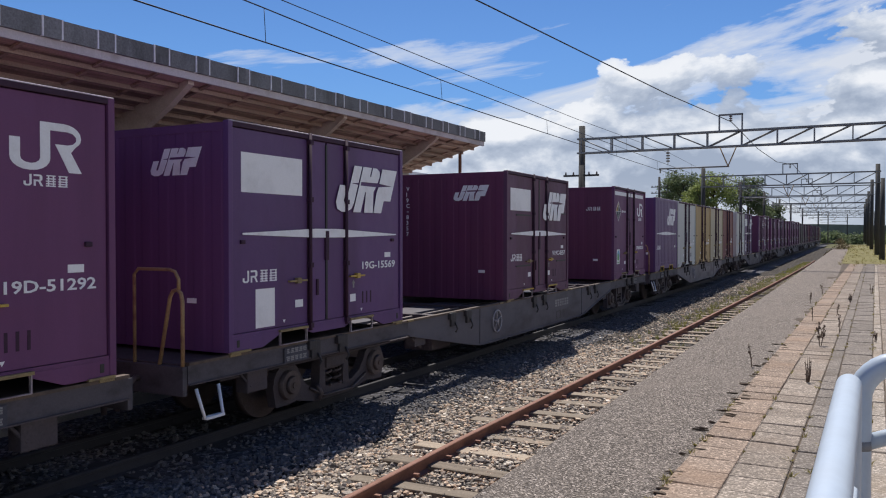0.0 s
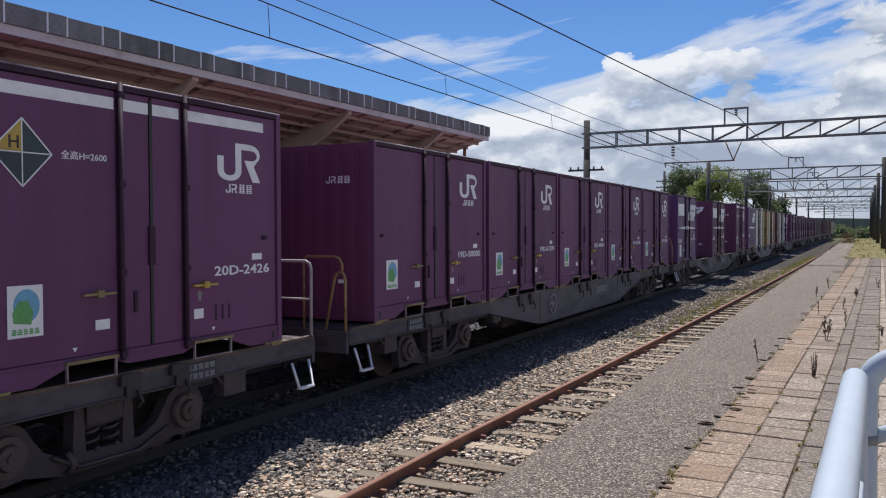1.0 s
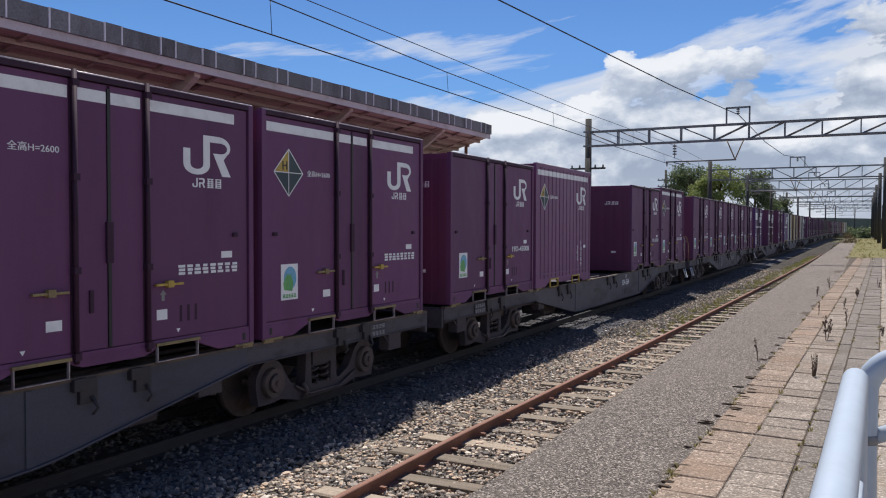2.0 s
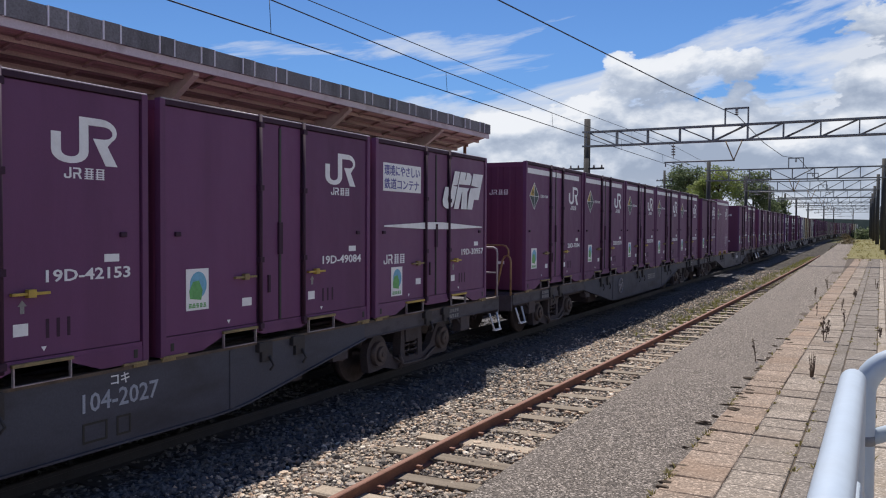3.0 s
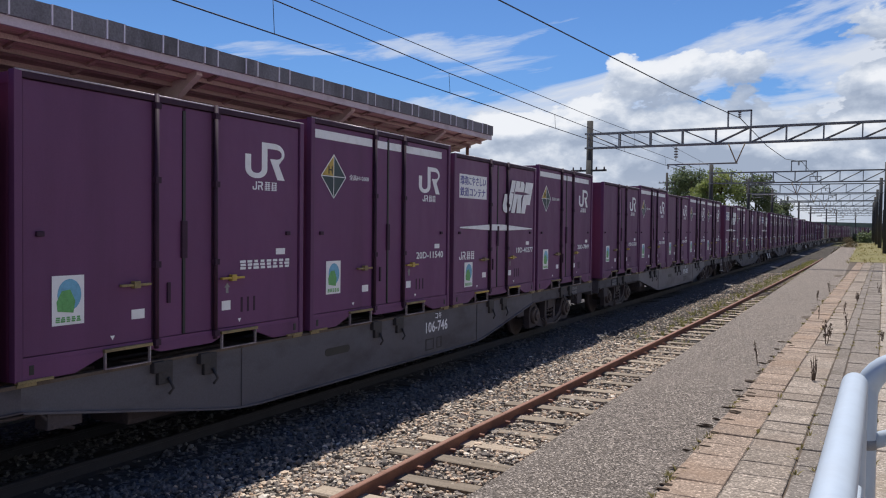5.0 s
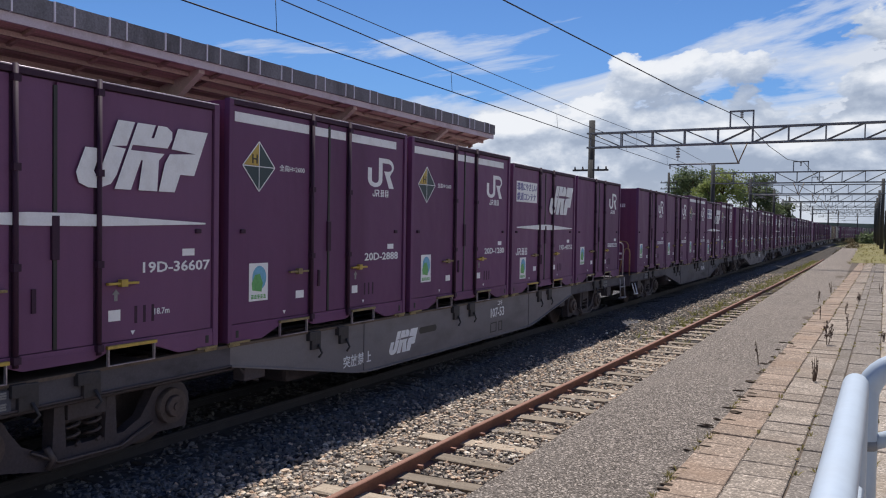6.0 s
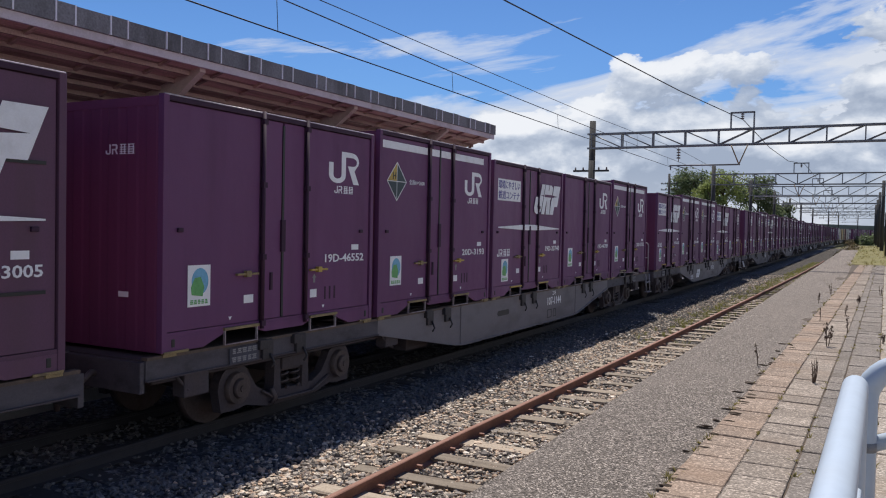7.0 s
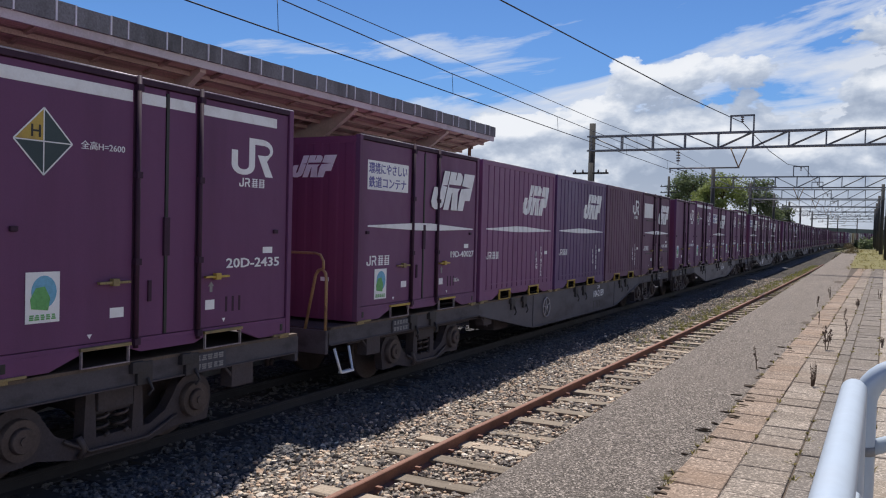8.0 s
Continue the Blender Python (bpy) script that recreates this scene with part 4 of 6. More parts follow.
def catenary():
    w = thing("overhead_wires", "contact wire, messenger wire and droppers of the overhead line", "overhead wires", kind="structure")

    def run(name, pts, r):
        bm = bmesh.new()
        tube(bm, pts, r, 6)
        part(name, bm, WIRE, w)
    span = [-22.0, 36.5, 61.0, 82.5, 105.0, 127.0, 150.0]
    run("contact_wire", [(-7.42, y, 5.0) for y in span], 0.011)
    aux = [(-22, 5.7), (2, 5.56), (8.8, 5.49), (14.2, 5.40), (23.4, 5.36), (36.5, 5.36), (61, 5.36), (150, 5.36)]
    top = [(-22, 5.85), (2, 5.72), (9.7, 5.71), (14.2, 5.72), (23.3, 5.74), (36.5, 5.92), (48, 5.72), (61, 5.92), (72, 5.72), (82.5, 5.92), (105, 5.9), (150, 5.9)]
    run("auxiliary_wire", [(-7.45, y, z) for y, z in aux], 0.010)
    run("messenger_wire", [(-7.47, y, z) for y, z in top], 0.008)

    def height(rows, y):
        return float(np.interp(y, [r[0] for r in rows], [r[1] for r in rows]))
    for y in (3.4, 8.9, 14.3, 20.5, 27.5, 34, 41, 47, 53, 60, 66, 73):
        run("dropper", [(-7.42, y, 5.0), (-7.45, y, height(aux, y))], 0.005)
    for y in (29, 42, 54, 66, 76):
        run("dropper", [(-7.45, y, height(aux, y)), (-7.47, y, height(top, y))], 0.004)
    run("feeder_wire", [(-11.2, -8, 8.3), (-7.63, 17.2, 7.6), (-5.9, 28.5, 7.18), (-4.83, 36.5, 7.14), (-4.6, 45, 6.75), (-4.35, 53, 6.7), (-3.95, 61, 7.14), (-3.95, 82.5, 7.1), (-3.95, 105, 7.1), (-3.9, 127, 7.1)], 0.018)


catenary()


def side_poles():
    def pole(x, y, z0, h, arms, label):
        p = thing("line_pole", label, "pole", "poles along the line", pose(x, y, 0))
        bm = bmesh.new()
        tube(bm, [(0, 0, z0), (0, 0, h)], [0.15, 0.11], 10)
        part("shaft", bm, POLE, p)
        for k, z in enumerate(arms):
            part("crossarm", boxes((-0.8, 0.8, -0.04, 0.04, z - 0.04, z + 0.04)), POLE, p)
            for dx in (-0.7, -0.35, 0.35, 0.7):
                bm = bmesh.new()
                tube(bm, [(dx, 0, z + 0.04), (dx, 0, z + 0.16)], [0.045, 0.03], 8)
                part("insulator", bm, CERAMIC, p)
    pole(1.29, 50, PLAT, 5.35, (), "dark wooden pole standing on the platform")
    pole(-17.3, 80, -0.42, 7.9, (6.9, 6.3), "dark pole with two crossarms behind the train")
    pole(-10.75, 34.0, -0.42, 5.3, (4.85,), "dark pole with an insulated crossarm beyond the canopy")
    for x, y, h in ((-13, 118, 7.5), (-12, 140, 7.5), (-14, 165, 8), (4.5, 140, 7.5), (5.0, 165, 7.5), (6.5, 190, 7.5), (9, 215, 7.5), (-6, 215, 7.5), (-2, 235, 7.5)):
        pole(x, y, -0.42, h, (), "slender dark line pole in the distance")


side_poles()

# ---- trees, bushes, distance ----


def leaf_cloud(blobs, count, size, rng):
    """Many small leaf quads over uneven lumps, denser at their skins."""
    pts = []
    tot = sum(b[3] ** 2 for b in blobs)
    for (bx, by, bz, br) in blobs:
        k = int(count * br * br / tot)
        d = rng.normal(size=(k, 3))
        d /= np.linalg.norm(d, axis=1)[:, None]
        rr = br * rng.random(k) ** 0.5 * rng.uniform(0.85, 1.15, k)
        pts.append(np.stack([bx + d[:, 0] * rr, by + d[:, 1] * rr, bz + d[:, 2] * rr * 0.85], 1))
    p = np.concatenate(pts)
    n = len(p)
    a = rng.normal(size=(n, 3))
    a /= np.linalg.norm(a, axis=1)[:, None]
    b = np.cross(a, rng.normal(size=(n, 3)))
    b /= np.linalg.norm(b, axis=1)[:, None]
    s = size * rng.uniform(0.6, 1.4, n)[:, None]
    co = np.stack([p - a * s, p + b * s * 0.5, p + a * s, p - b * s * 0.5], 1).reshape(-1, 3)
    f = np.arange(n * 4).reshape(-1, 4)
    me = bpy.data.meshes.new("crown")
    me.from_pydata(co.tolist(), [], f.tolist())
    return me


def tree(x, y, z, h, r, leafmat, label, seed, leaves=6200, size=0.16, slim=1.0):
    rng = np.random.default_rng(seed)
    t = thing("tree", label, "tree", "trees behind the train", pose(x, y, z))
    bm = bmesh.new()
    tube(bm, [(0, 0, 0), (0.1, 0.05, h * 0.3), (0.0, 0.1, h * 0.6), (0.1, 0, h * 0.9)], [0.25, 0.2, 0.13, 0.04], 8)
    blobs = []
    for k in range(14):
        a = rng.uniform(0, 6.28)
        zz = h * rng.uniform(0.35, 0.97)
        rad = r * rng.uniform(0.25, 0.85) * (1.15 - 0.55 * abs(zz / h - 0.55) * 2) * slim
        c = (math.cos(a) * rad, math.sin(a) * rad, zz)
        blobs.append((*c, r * rng.uniform(0.28, 0.5)))
        tube(bm, [(0.03, 0.05, max(h * 0.2, zz - rad * 0.8)), (c[0] * 0.5, c[1] * 0.5, zz - rad * 0.25), c], [0.09, 0.06, 0.02], 5)
    part("trunk", bm, BARK, t)
    me = leaf_cloud(blobs, leaves, size, rng)
    me.materials.append(leafmat)
    part("crown", me, leafmat, t)


def vegetation():
    tree(-20.3, 108, -0.4, 10.4, 3.6, LEAF, "dark green broadleaf tree with an uneven crown", 1)
    tree(-16.0, 105, -0.4, 10.2, 3.6, LEAF_BAMBOO, "yellow-green feathery tree behind the passing train", 2)
    tree(-12.9, 114, -0.4, 9.9, 3.3, LEAF, "dark green broadleaf tree with an uneven crown", 3)
    tree(-22.6, 112, -0.4, 8.6, 2.6, LEAF, "dark green broadleaf tree with an uneven crown", 4)
    tree(-11.0, 120, -0.4, 6.3, 2.4, LEAF, "dark green broadleaf tree with an uneven crown", 6)
    tree(-17.4, 103, -0.4, 8.2, 2.4, LEAF_BAMBOO, "yellow-green feathery tree behind the passing train", 8)
    tree(-17.5, 47, -0.4, 5.6, 1.5, LEAF, "small dark tree showing over the containers", 9, leaves=2500, size=0.1)
    tree(-14.2, 60, -0.4, 5.2, 1.2, LEAF, "small dark tree showing over the containers", 12, leaves=1500, size=0.1)

    def bush(name, label, blobs, n, size, mat, seed):
        me = leaf_cloud(blobs, n, size, np.random.default_rng(seed))
        me.name = name
        me.materials.append(mat)
        tagged(new(name, me), label, "bush")
    bush("bush", "brown-green scrub where the siding ends", [(-2.0, 80, 0.3, 0.55), (-1.4, 83, 0.7, 0.7), (-1.0, 86, 0.9, 0.7), (-2.4, 78, -0.1, 0.45), (-1.3, 85, 1.5, 0.45), (-2.0, 84, 0.2, 0.7)], 2600, 0.075, SCRUB, 21)
    r2 = np.random.default_rng(31)
    blobs = [(x, 235 + r2.uniform(-10, 25), r2.uniform(-0.2, 1.2), r2.uniform(1.5, 3.2)) for x in np.arange(-24, 44, 2.2)]
    me = leaf_cloud(blobs, 14000, 0.42, r2)
    me.name = "hedge"
    me.materials.append(LEAF)
    tagged(new("hedge", me), "low green scrub beyond the bend of the track", "shrubs", kind="stuff")
    # grass on the far end of the platform
    rng = random.Random(17)
    bm = bmesh.new()
    for _ in range(900):
        y = rng.uniform(40, 111)
        tuft(bm, rng.uniform(-0.7, 5.0), y, PLAT, rng.uniform(0.06, 0.22), rng.uniform(0.08, 0.25), 9, rng)
    tagged(part("platform_grass", bm, GRASS_DRY), "yellow dry grass over the far end of the platform", "grass", kind="stuff")
    bm = grid_sheet(-1.85, 9.0, 112.0, 130.0, 4, 10, lambda x, y: PLAT - 0.03 - 1.2 * min(1, max(0, (y - 112.0) / 17.0)))
    structure("platform_ramp", bm, EARTH, "grassy ramp at the end of the platform", "ramp")
    # far hills as one low wooded ridge all round the horizon
    bm = bmesh.new()
    lo, hi = [], []
    for k in range(181):
        a = math.tau * k / 180
        rr = 1500
        lo.append(bm.verts.new((rr * math.cos(a), rr * math.sin(a), -1)))
        hi.append(bm.verts.new((rr * math.cos(a), rr * math.sin(a), 17 + 9 * noise.noise((math.cos(a) * 6, math.sin(a) * 6, 0)) + 4 * noise.noise((math.cos(a) * 30, math.sin(a) * 30, 2)))))
    for i in range(180):
        bm.faces.new((lo[i], lo[i + 1], hi[i + 1], hi[i]))
    structure("backdrop_hills", bm, FAR_HILL, "low wooded hills on the horizon", "hills")


vegetation()


def far_buildings():
    h = thing("shed", "low grey shed with a dark gabled roof beyond the train", "shed", m=pose(-13.0, 150, -0.42))
    part("wall", boxes((-4, 4, -5, 5, 0, 4.0)), GREYBOX, h)
    bm = bmesh.new()
    v = [bm.verts.new(q) for q in ((-4.4, -5.4, 3.9), (4.4, -5.4, 3.9), (4.4, 5.4, 3.9), (-4.4, 5.4, 3.9), (0, -5.4, 5.6), (0, 5.4, 5.6))]
    for f in ((0, 1, 4), (1, 2, 5, 4), (2, 3, 5), (3, 0, 4, 5), (0, 3, 2, 1)):
        bm.faces.new([v[i] for i in f])
    part("roof", bm, GREYBOX, h, "dark gabled roof")
    k = thing("white_house", "small white building with a pale roof behind the train", "building", m=pose(-20.5, 74, -0.42))
    part("wall", boxes((-2.5, 2.5, -3, 3, 0, 5.5)), WHITE, k)
    part("roof", boxes((-2.7, 2.7, -3.2, 3.2, 5.5, 5.75), bevel=0.03), WHITE, k)


far_buildings()

# ---- the train ----
LEN, PITCH, HALF = 3.68, 3.824, 1.225
FLOOR_Z = 1.02
END_TURN = pose(0, 0, 0, rz=-90)  # turns what faces +x to face the rear end


def Y(v):
    return v - LEN / 2


def turn(cx, cz, r, k0, k1, steps=5):
    return [(cx + r * math.cos(a), cz + r * math.sin(a)) for a in (radians(k0 + (k1 - k0) * i / steps) for i in range(steps + 1))]


def mark_hook(bm, y, z, w, h, x):
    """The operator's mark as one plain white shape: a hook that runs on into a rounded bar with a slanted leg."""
    out = [(0, 0.64)] + turn(0.26, 0.27, 0.26, 180, 270) + turn(0.29, 0.27, 0.26, 270, 360) + [(0.55, 0.84)]
    out += turn(0.80, 0.705, 0.135, 90, -90) + [(0.62, 0.57), (0.82, 0.0), (1.01, 0.0), (0.85, 0.42)]
    out += turn(0.79, 0.71, 0.21, -50, 0, 3) + turn(0.74, 0.74, 0.26, 0, 90) + [(0.41, 1.0)]
    out += turn(0.29, 0.27, 0.12, 360, 270, 3) + turn(0.26, 0.27, 0.12, 270, 180, 3) + [(0.14, 0.64)]
    return plate(bm, [(y + a * w, z + b * h) for a, b in out], x)


def mark_slant(bm, y, z, w, h, x):
    """The older mark: three close leaning white blocks crossed by a thin tapering slit."""
    hook = [(0, 0.56), (0, 0.2), (0.04, 0.06), (0.11, 0), (0.18, 0), (0.245, 0.07), (0.262, 0.2), (0.262, 0.595), (0.16, 0.615), (0.262, 0.64), (0.262, 1.0), (0.145, 1.0), (0.145, 0.24), (0.125, 0.19), (0.105, 0.24), (0.105, 0.56)]
    middle = [(0.282, 0), (0.395, 0), (0.395, 0.45), (0.408, 0.45), (0.45, 0), (0.588, 0), (0.525, 0.47), (0.55, 0.58), (0.30, 0.585), (0.30, 0.665), (0.56, 0.67), (0.572, 0.82), (0.555, 0.93), (0.50, 1.0), (0.435, 1.0), (0.435, 0.80), (0.415, 0.80), (0.415, 1.0), (0.282, 1.0)]
    flag = [(0.60, 0), (0.725, 0), (0.725, 0.28), (0.84, 0.28), (0.84, 1.0), (0.59, 1.0), (0.592, 0.665), (0.80, 0.63), (0.592, 0.585), (0.578, 0.44)]
    for shape in (hook, middle, flag):
        plate(bm, [(y + (a + 0.16 * b) * w, z + b * h) for a, b in shape], x)
    return bm


def owner_mark(bm, y, z, w, h, x):
    """The owner's small line: a hook, a bowed bar and two blocks of plain bars."""
    k = w / 4
    plate(bm, [(y + k * a, z + h * b) for a, b in ((0, 0.4), (0, 0.12), (0.16, 0), (0.5, 0), (0.68, 0.14), (0.68, 1), (0.5, 1), (0.5, 0.2), (0.4, 0.14), (0.24, 0.14), (0.18, 0.2), (0.18, 0.4))], x)
    plate(bm, [(y + k * (0.86 + a), z + h * b) for a, b in ((0, 0), (0.17, 0), (0.17, 0.4), (0.4, 0.4), (0.6, 0), (0.8, 0), (0.58, 0.43), (0.74, 0.55), (0.74, 0.86), (0.6, 1), (0, 1), (0, 0.85), (0.52, 0.85), (0.52, 0.55), (0, 0.55))], x)
    for i in (0, 1):
        a = y + k * (1.92 + 1.08 * i)
        for c, e in ((0.0, 0.1), (0.2, 0.3), (0.42, 0.52), (0.64, 0.74), (0.9, 1.0)):
            plate(bm, rect(a + 0.04 * k * (c > 0.5), a + 0.86 * k, z + h * c, z + h * e), x)
        for c in (0.1, 0.68) if i else (0.16, 0.6):
            plate(bm, rect(a + c * k, a + (c + 0.12) * k, z + h * 0.06, z + h * 0.94), x + 0.0005)
    return bm


def bars(bm, y, z, n, w, h, x, seed=1):
    """A short line of small signs, as plain bars."""
    rng = random.Random(seed)
    step = w / n
    for i in range(n):
        a = y + i * step
        for k in range(3):
            e = rng.uniform(0.0, 0.22) * step
            plate(bm, rect(a + e, a + step * 0.86 - e * rng.random(), z + h * (0.36 * k), z + h * (0.36 * k + 0.27)), x)
    return bm


def rib_profile(y):
    """Depth of the ribbed side at y, and the ys at which it bends."""
    p = 0.236
    k = ((y + 1.84 - 0.06) % p) / p
    if k < 0.82:
        return 0.0
    if k < 0.86:
        return -0.036 * (k - 0.82) / 0.04
    if k < 0.96:
        return -0.036
    return -0.036 * (1 - k) / 0.04


def rib_bends():
    out = []
    for i in range(-1, 17):
        for f in (0.0, 0.82, 0.86, 0.96):
            v = -1.84 + 0.06 + 0.236 * (i + f)
            if -1.75 < v < 1.75:
                out.append(v)
    return out


def drape(bm):
    """Bends a flat marking into the ribs of a corrugated side."""
    for v in rib_bends():
        bmesh.ops.bisect_plane(bm, geom=bm.verts[:] + bm.edges[:] + bm.faces[:], plane_co=(0, v, 0), plane_no=(0, 1, 0))
    for v in bm.verts:
        v.co.x += rib_profile(v.co.y)
    return bm


def eco_sticker(c, y, z):
    s = part("eco_sticker", plate(bmesh.new(), rect(Y(y), Y(y + 0.31), z, z + 0.42), HALF - 0.018), PLATE, c, "white sticker with a blue and green picture")
    ring = [(Y(y + 0.165) + 0.115 * math.cos(a), z + 0.255 + 0.135 * math.sin(a)) for a in (k * math.tau / 20 for k in range(20))]
    part("globe", plate(bmesh.new(), ring, HALF - 0.0145, 0.002), GLOBE, s, "pale blue disc")
    bm = bmesh.new()
    plate(bm, [(Y(y + 0.05), z + 0.12), (Y(y + 0.2), z + 0.10), (Y(y + 0.22), z + 0.2), (Y(y + 0.17), z + 0.3), (Y(y + 0.09), z + 0.29), (Y(y + 0.04), z + 0.2)], HALF - 0.0122, 0.002)
    bars(bm, Y(y + 0.03), z + 0.025, 5, 0.25, 0.045, HALF - 0.0145, 3)
    part("picture", bm, LEAFGREEN, s, "green picture and lettering")


def fork_pockets(c, mat, thick):
    """Forklift pockets: a yellow lip over a thin welded frame; the bright ones have yellow all round."""
    for a, b in ((0.85, 1.36), (2.31, 2.84)):
        e = 0.028 if thick else 0.010
        bm = boxes((HALF - 0.02, HALF + (0.012 if thick else 0.022), Y(a) - 0.015, Y(b) + 0.015, 0.135, 0.165), bevel=0.004)
        pocket = part("fork_pocket", bm, mat, c, "yellow lip of a forklift pocket")
        rim = mat if thick else LIP
        bm = bmesh.new()
        o, i = [(a, 0.135), (a, -0.02), (b, -0.02), (b, 0.135)], [(a + e, 0.135), (a + e, -0.011), (b - e, -0.011), (b - e, 0.135)]
        plate(bm, [(Y(p), q) for p, q in o + i[::-1]], HALF - 0.02, 0.03)
        part("pocket_rim", bm, rim, pocket)


def shell(c, H, body_mat, side_mat, end_mat, ribbed):
    """The box of a container with posts, rails and ends; its open underside edge shows the fork pockets."""
    xin = HALF - 0.05
    part("body", boxes((-HALF + 0.04, xin, Y(0.05), Y(LEN - 0.05), 0.17, H - 0.05)), body_mat, c)
    bm = boxes((-HALF + 0.03, HALF - 0.03, Y(0.03), Y(LEN - 0.03), H - 0.06, H - 0.015), bevel=0.012)
    for k in range(9):
        yy = Y(0.25 + 0.4 * k)
        box(bm, -HALF + 0.1, HALF - 0.1, yy - 0.05, yy + 0.05, H - 0.02, H - 0.004)
    part("roof", bm, body_mat, c)
    for sy in (0, 1):
        y0, y1 = (Y(0.0), Y(0.05)) if sy == 0 else (Y(LEN - 0.05), Y(LEN))
        bm = bmesh.new()
        out, deep = (y0 + 0.001, y0 + 0.006) if sy == 0 else (y1 - 0.001, y1 - 0.006)
        xs = [-HALF + 0.06]
        for k in range(9):
            xx = -1.06 + 0.265 * k
            xs += [xx - 0.09, xx - 0.06, xx + 0.06, xx + 0.09]
        xs.append(HALF - 0.06)
        prof = [(xv, out if (i - 1) % 4 in (1, 2) and 0 < i < len(xs) - 1 else deep) for i, xv in enumerate(xs)]
        lo = [bm.verts.new((a, b, 0.0)) for a, b in prof]
        hi = [bm.verts.new((a, b, H - 0.03)) for a, b in prof]
        for i in range(len(prof) - 1):
            bm.faces.new((lo[i], lo[i + 1], hi[i + 1], hi[i]))
        part("end_wall", bm, end_mat, c, "dark maroon ribbed end wall")
        part("end_rail", boxes((-HALF + 0.07, HALF - 0.07, y0 - 0.003 * (1 - sy), y1 + 0.003 * sy, H - 0.11, H - 0.02)), end_mat, c)
    for sy in (-1, 1):
        x0, x1 = HALF - 0.075, HALF
        y0, y1 = sorted((sy * LEN / 2, sy * (LEN / 2 - 0.07)))
        part("corner_post", boxes((x0, x1, y0, y1, 0.0, H), bevel=0.008), side_mat, c)
    # on smooth sides the dark rail paints the shadow line below the lip
    part("top_rail", boxes((HALF - 0.05, HALF, Y(0.07), Y(LEN - 0.07), H - (0.085 if ribbed else 0.06), H - 0.004), bevel=0.008), side_mat if ribbed else TRIM_DARK, c)
    part("far_frame", boxes((-HALF, -HALF + 0.05, Y(0.07), Y(LEN - 0.07), H - 0.085, H - 0.004), (-HALF, -HALF + 0.075, Y(0), Y(0.07), 0.0, H), (-HALF, -HALF + 0.075, Y(LEN - 0.07), Y(LEN), 0.0, H), (-HALF + 0.01, -HALF + 0.06, Y(0.07), Y(LEN - 0.07), 0.0, 0.17)), side_mat, c)
    # the bottom rail rises from the corner feet to the pockets, and stands clear of the wagon between them
    L = LEN - 0.07
    for shape in ([(0.07, 0.0), (0.55, 0.0), (0.84, 0.105), (0.84, 0.15), (0.07, 0.15)], [(1.37, 0.105), (1.5, 0.06), (2.17, 0.06), (2.30, 0.105), (2.30, 0.15), (1.37, 0.15)], [(2.85, 0.105), (L - 0.46, 0.0), (L, 0.0), (L, 0.15), (2.85, 0.15)]):
        part("bottom_rail", plate(bmesh.new(), [(Y(a), b) for a, b in shape], HALF - 0.06, 0.052), side_mat, c)
    for a, b in ((0.02, 0.34), (LEN - 0.30, LEN - 0.02)):
        part("foot_strip", boxes((HALF - 0.03, HALF + 0.012, Y(a), Y(b), -0.012, 0.010)), YELLOW_DULL, c, "worn yellow corner foot")
    # pale bar paints the glint of sun along the rounded roof edge
    bm = bmesh.new()
    tube(bm, [(HALF - 0.010, Y(0.01), H - 0.004), (HALF - 0.010, Y(LEN - 0.01), H - 0.004)], 0.011, 8)
    part("roof_lip", bm, LIP, c, "roof edge with the sun glint painted pale")
    part("door_sill", boxes((HALF - 0.06, HALF - 0.012, Y(0.07), Y(LEN - 0.07), 0.15, 0.19)), side_mat, c)


def corner_marks(c, end_logo, seed):
    x = LEN / 2
    if end_logo == "slant":
        part("end_mark", mark_slant(bmesh.new(), 0.05, 1.93, 0.80, 0.30, x), WHITE, c, "white slanted mark on the end wall", END_TURN)
    else:
        part("end_mark", owner_mark(bmesh.new(), 0.42, 1.93, 0.42, 0.10, x), WHITE, c, "small white bars on the end wall", END_TURN)
    part("end_plate", plate(bmesh.new(), rect(0.62, 0.76, 0.52, 0.575), x), PLATE, c, "", END_TURN)
    ring = [(0.95 + 0.045 * math.cos(a), 0.62 + 0.045 * math.sin(a)) for a in (k * math.tau / 14 for k in range(14))]
    if seed % 2:
        part("end_disc", plate(bmesh.new(), ring, x), PLATE, c, "small white disc", END_TURN)


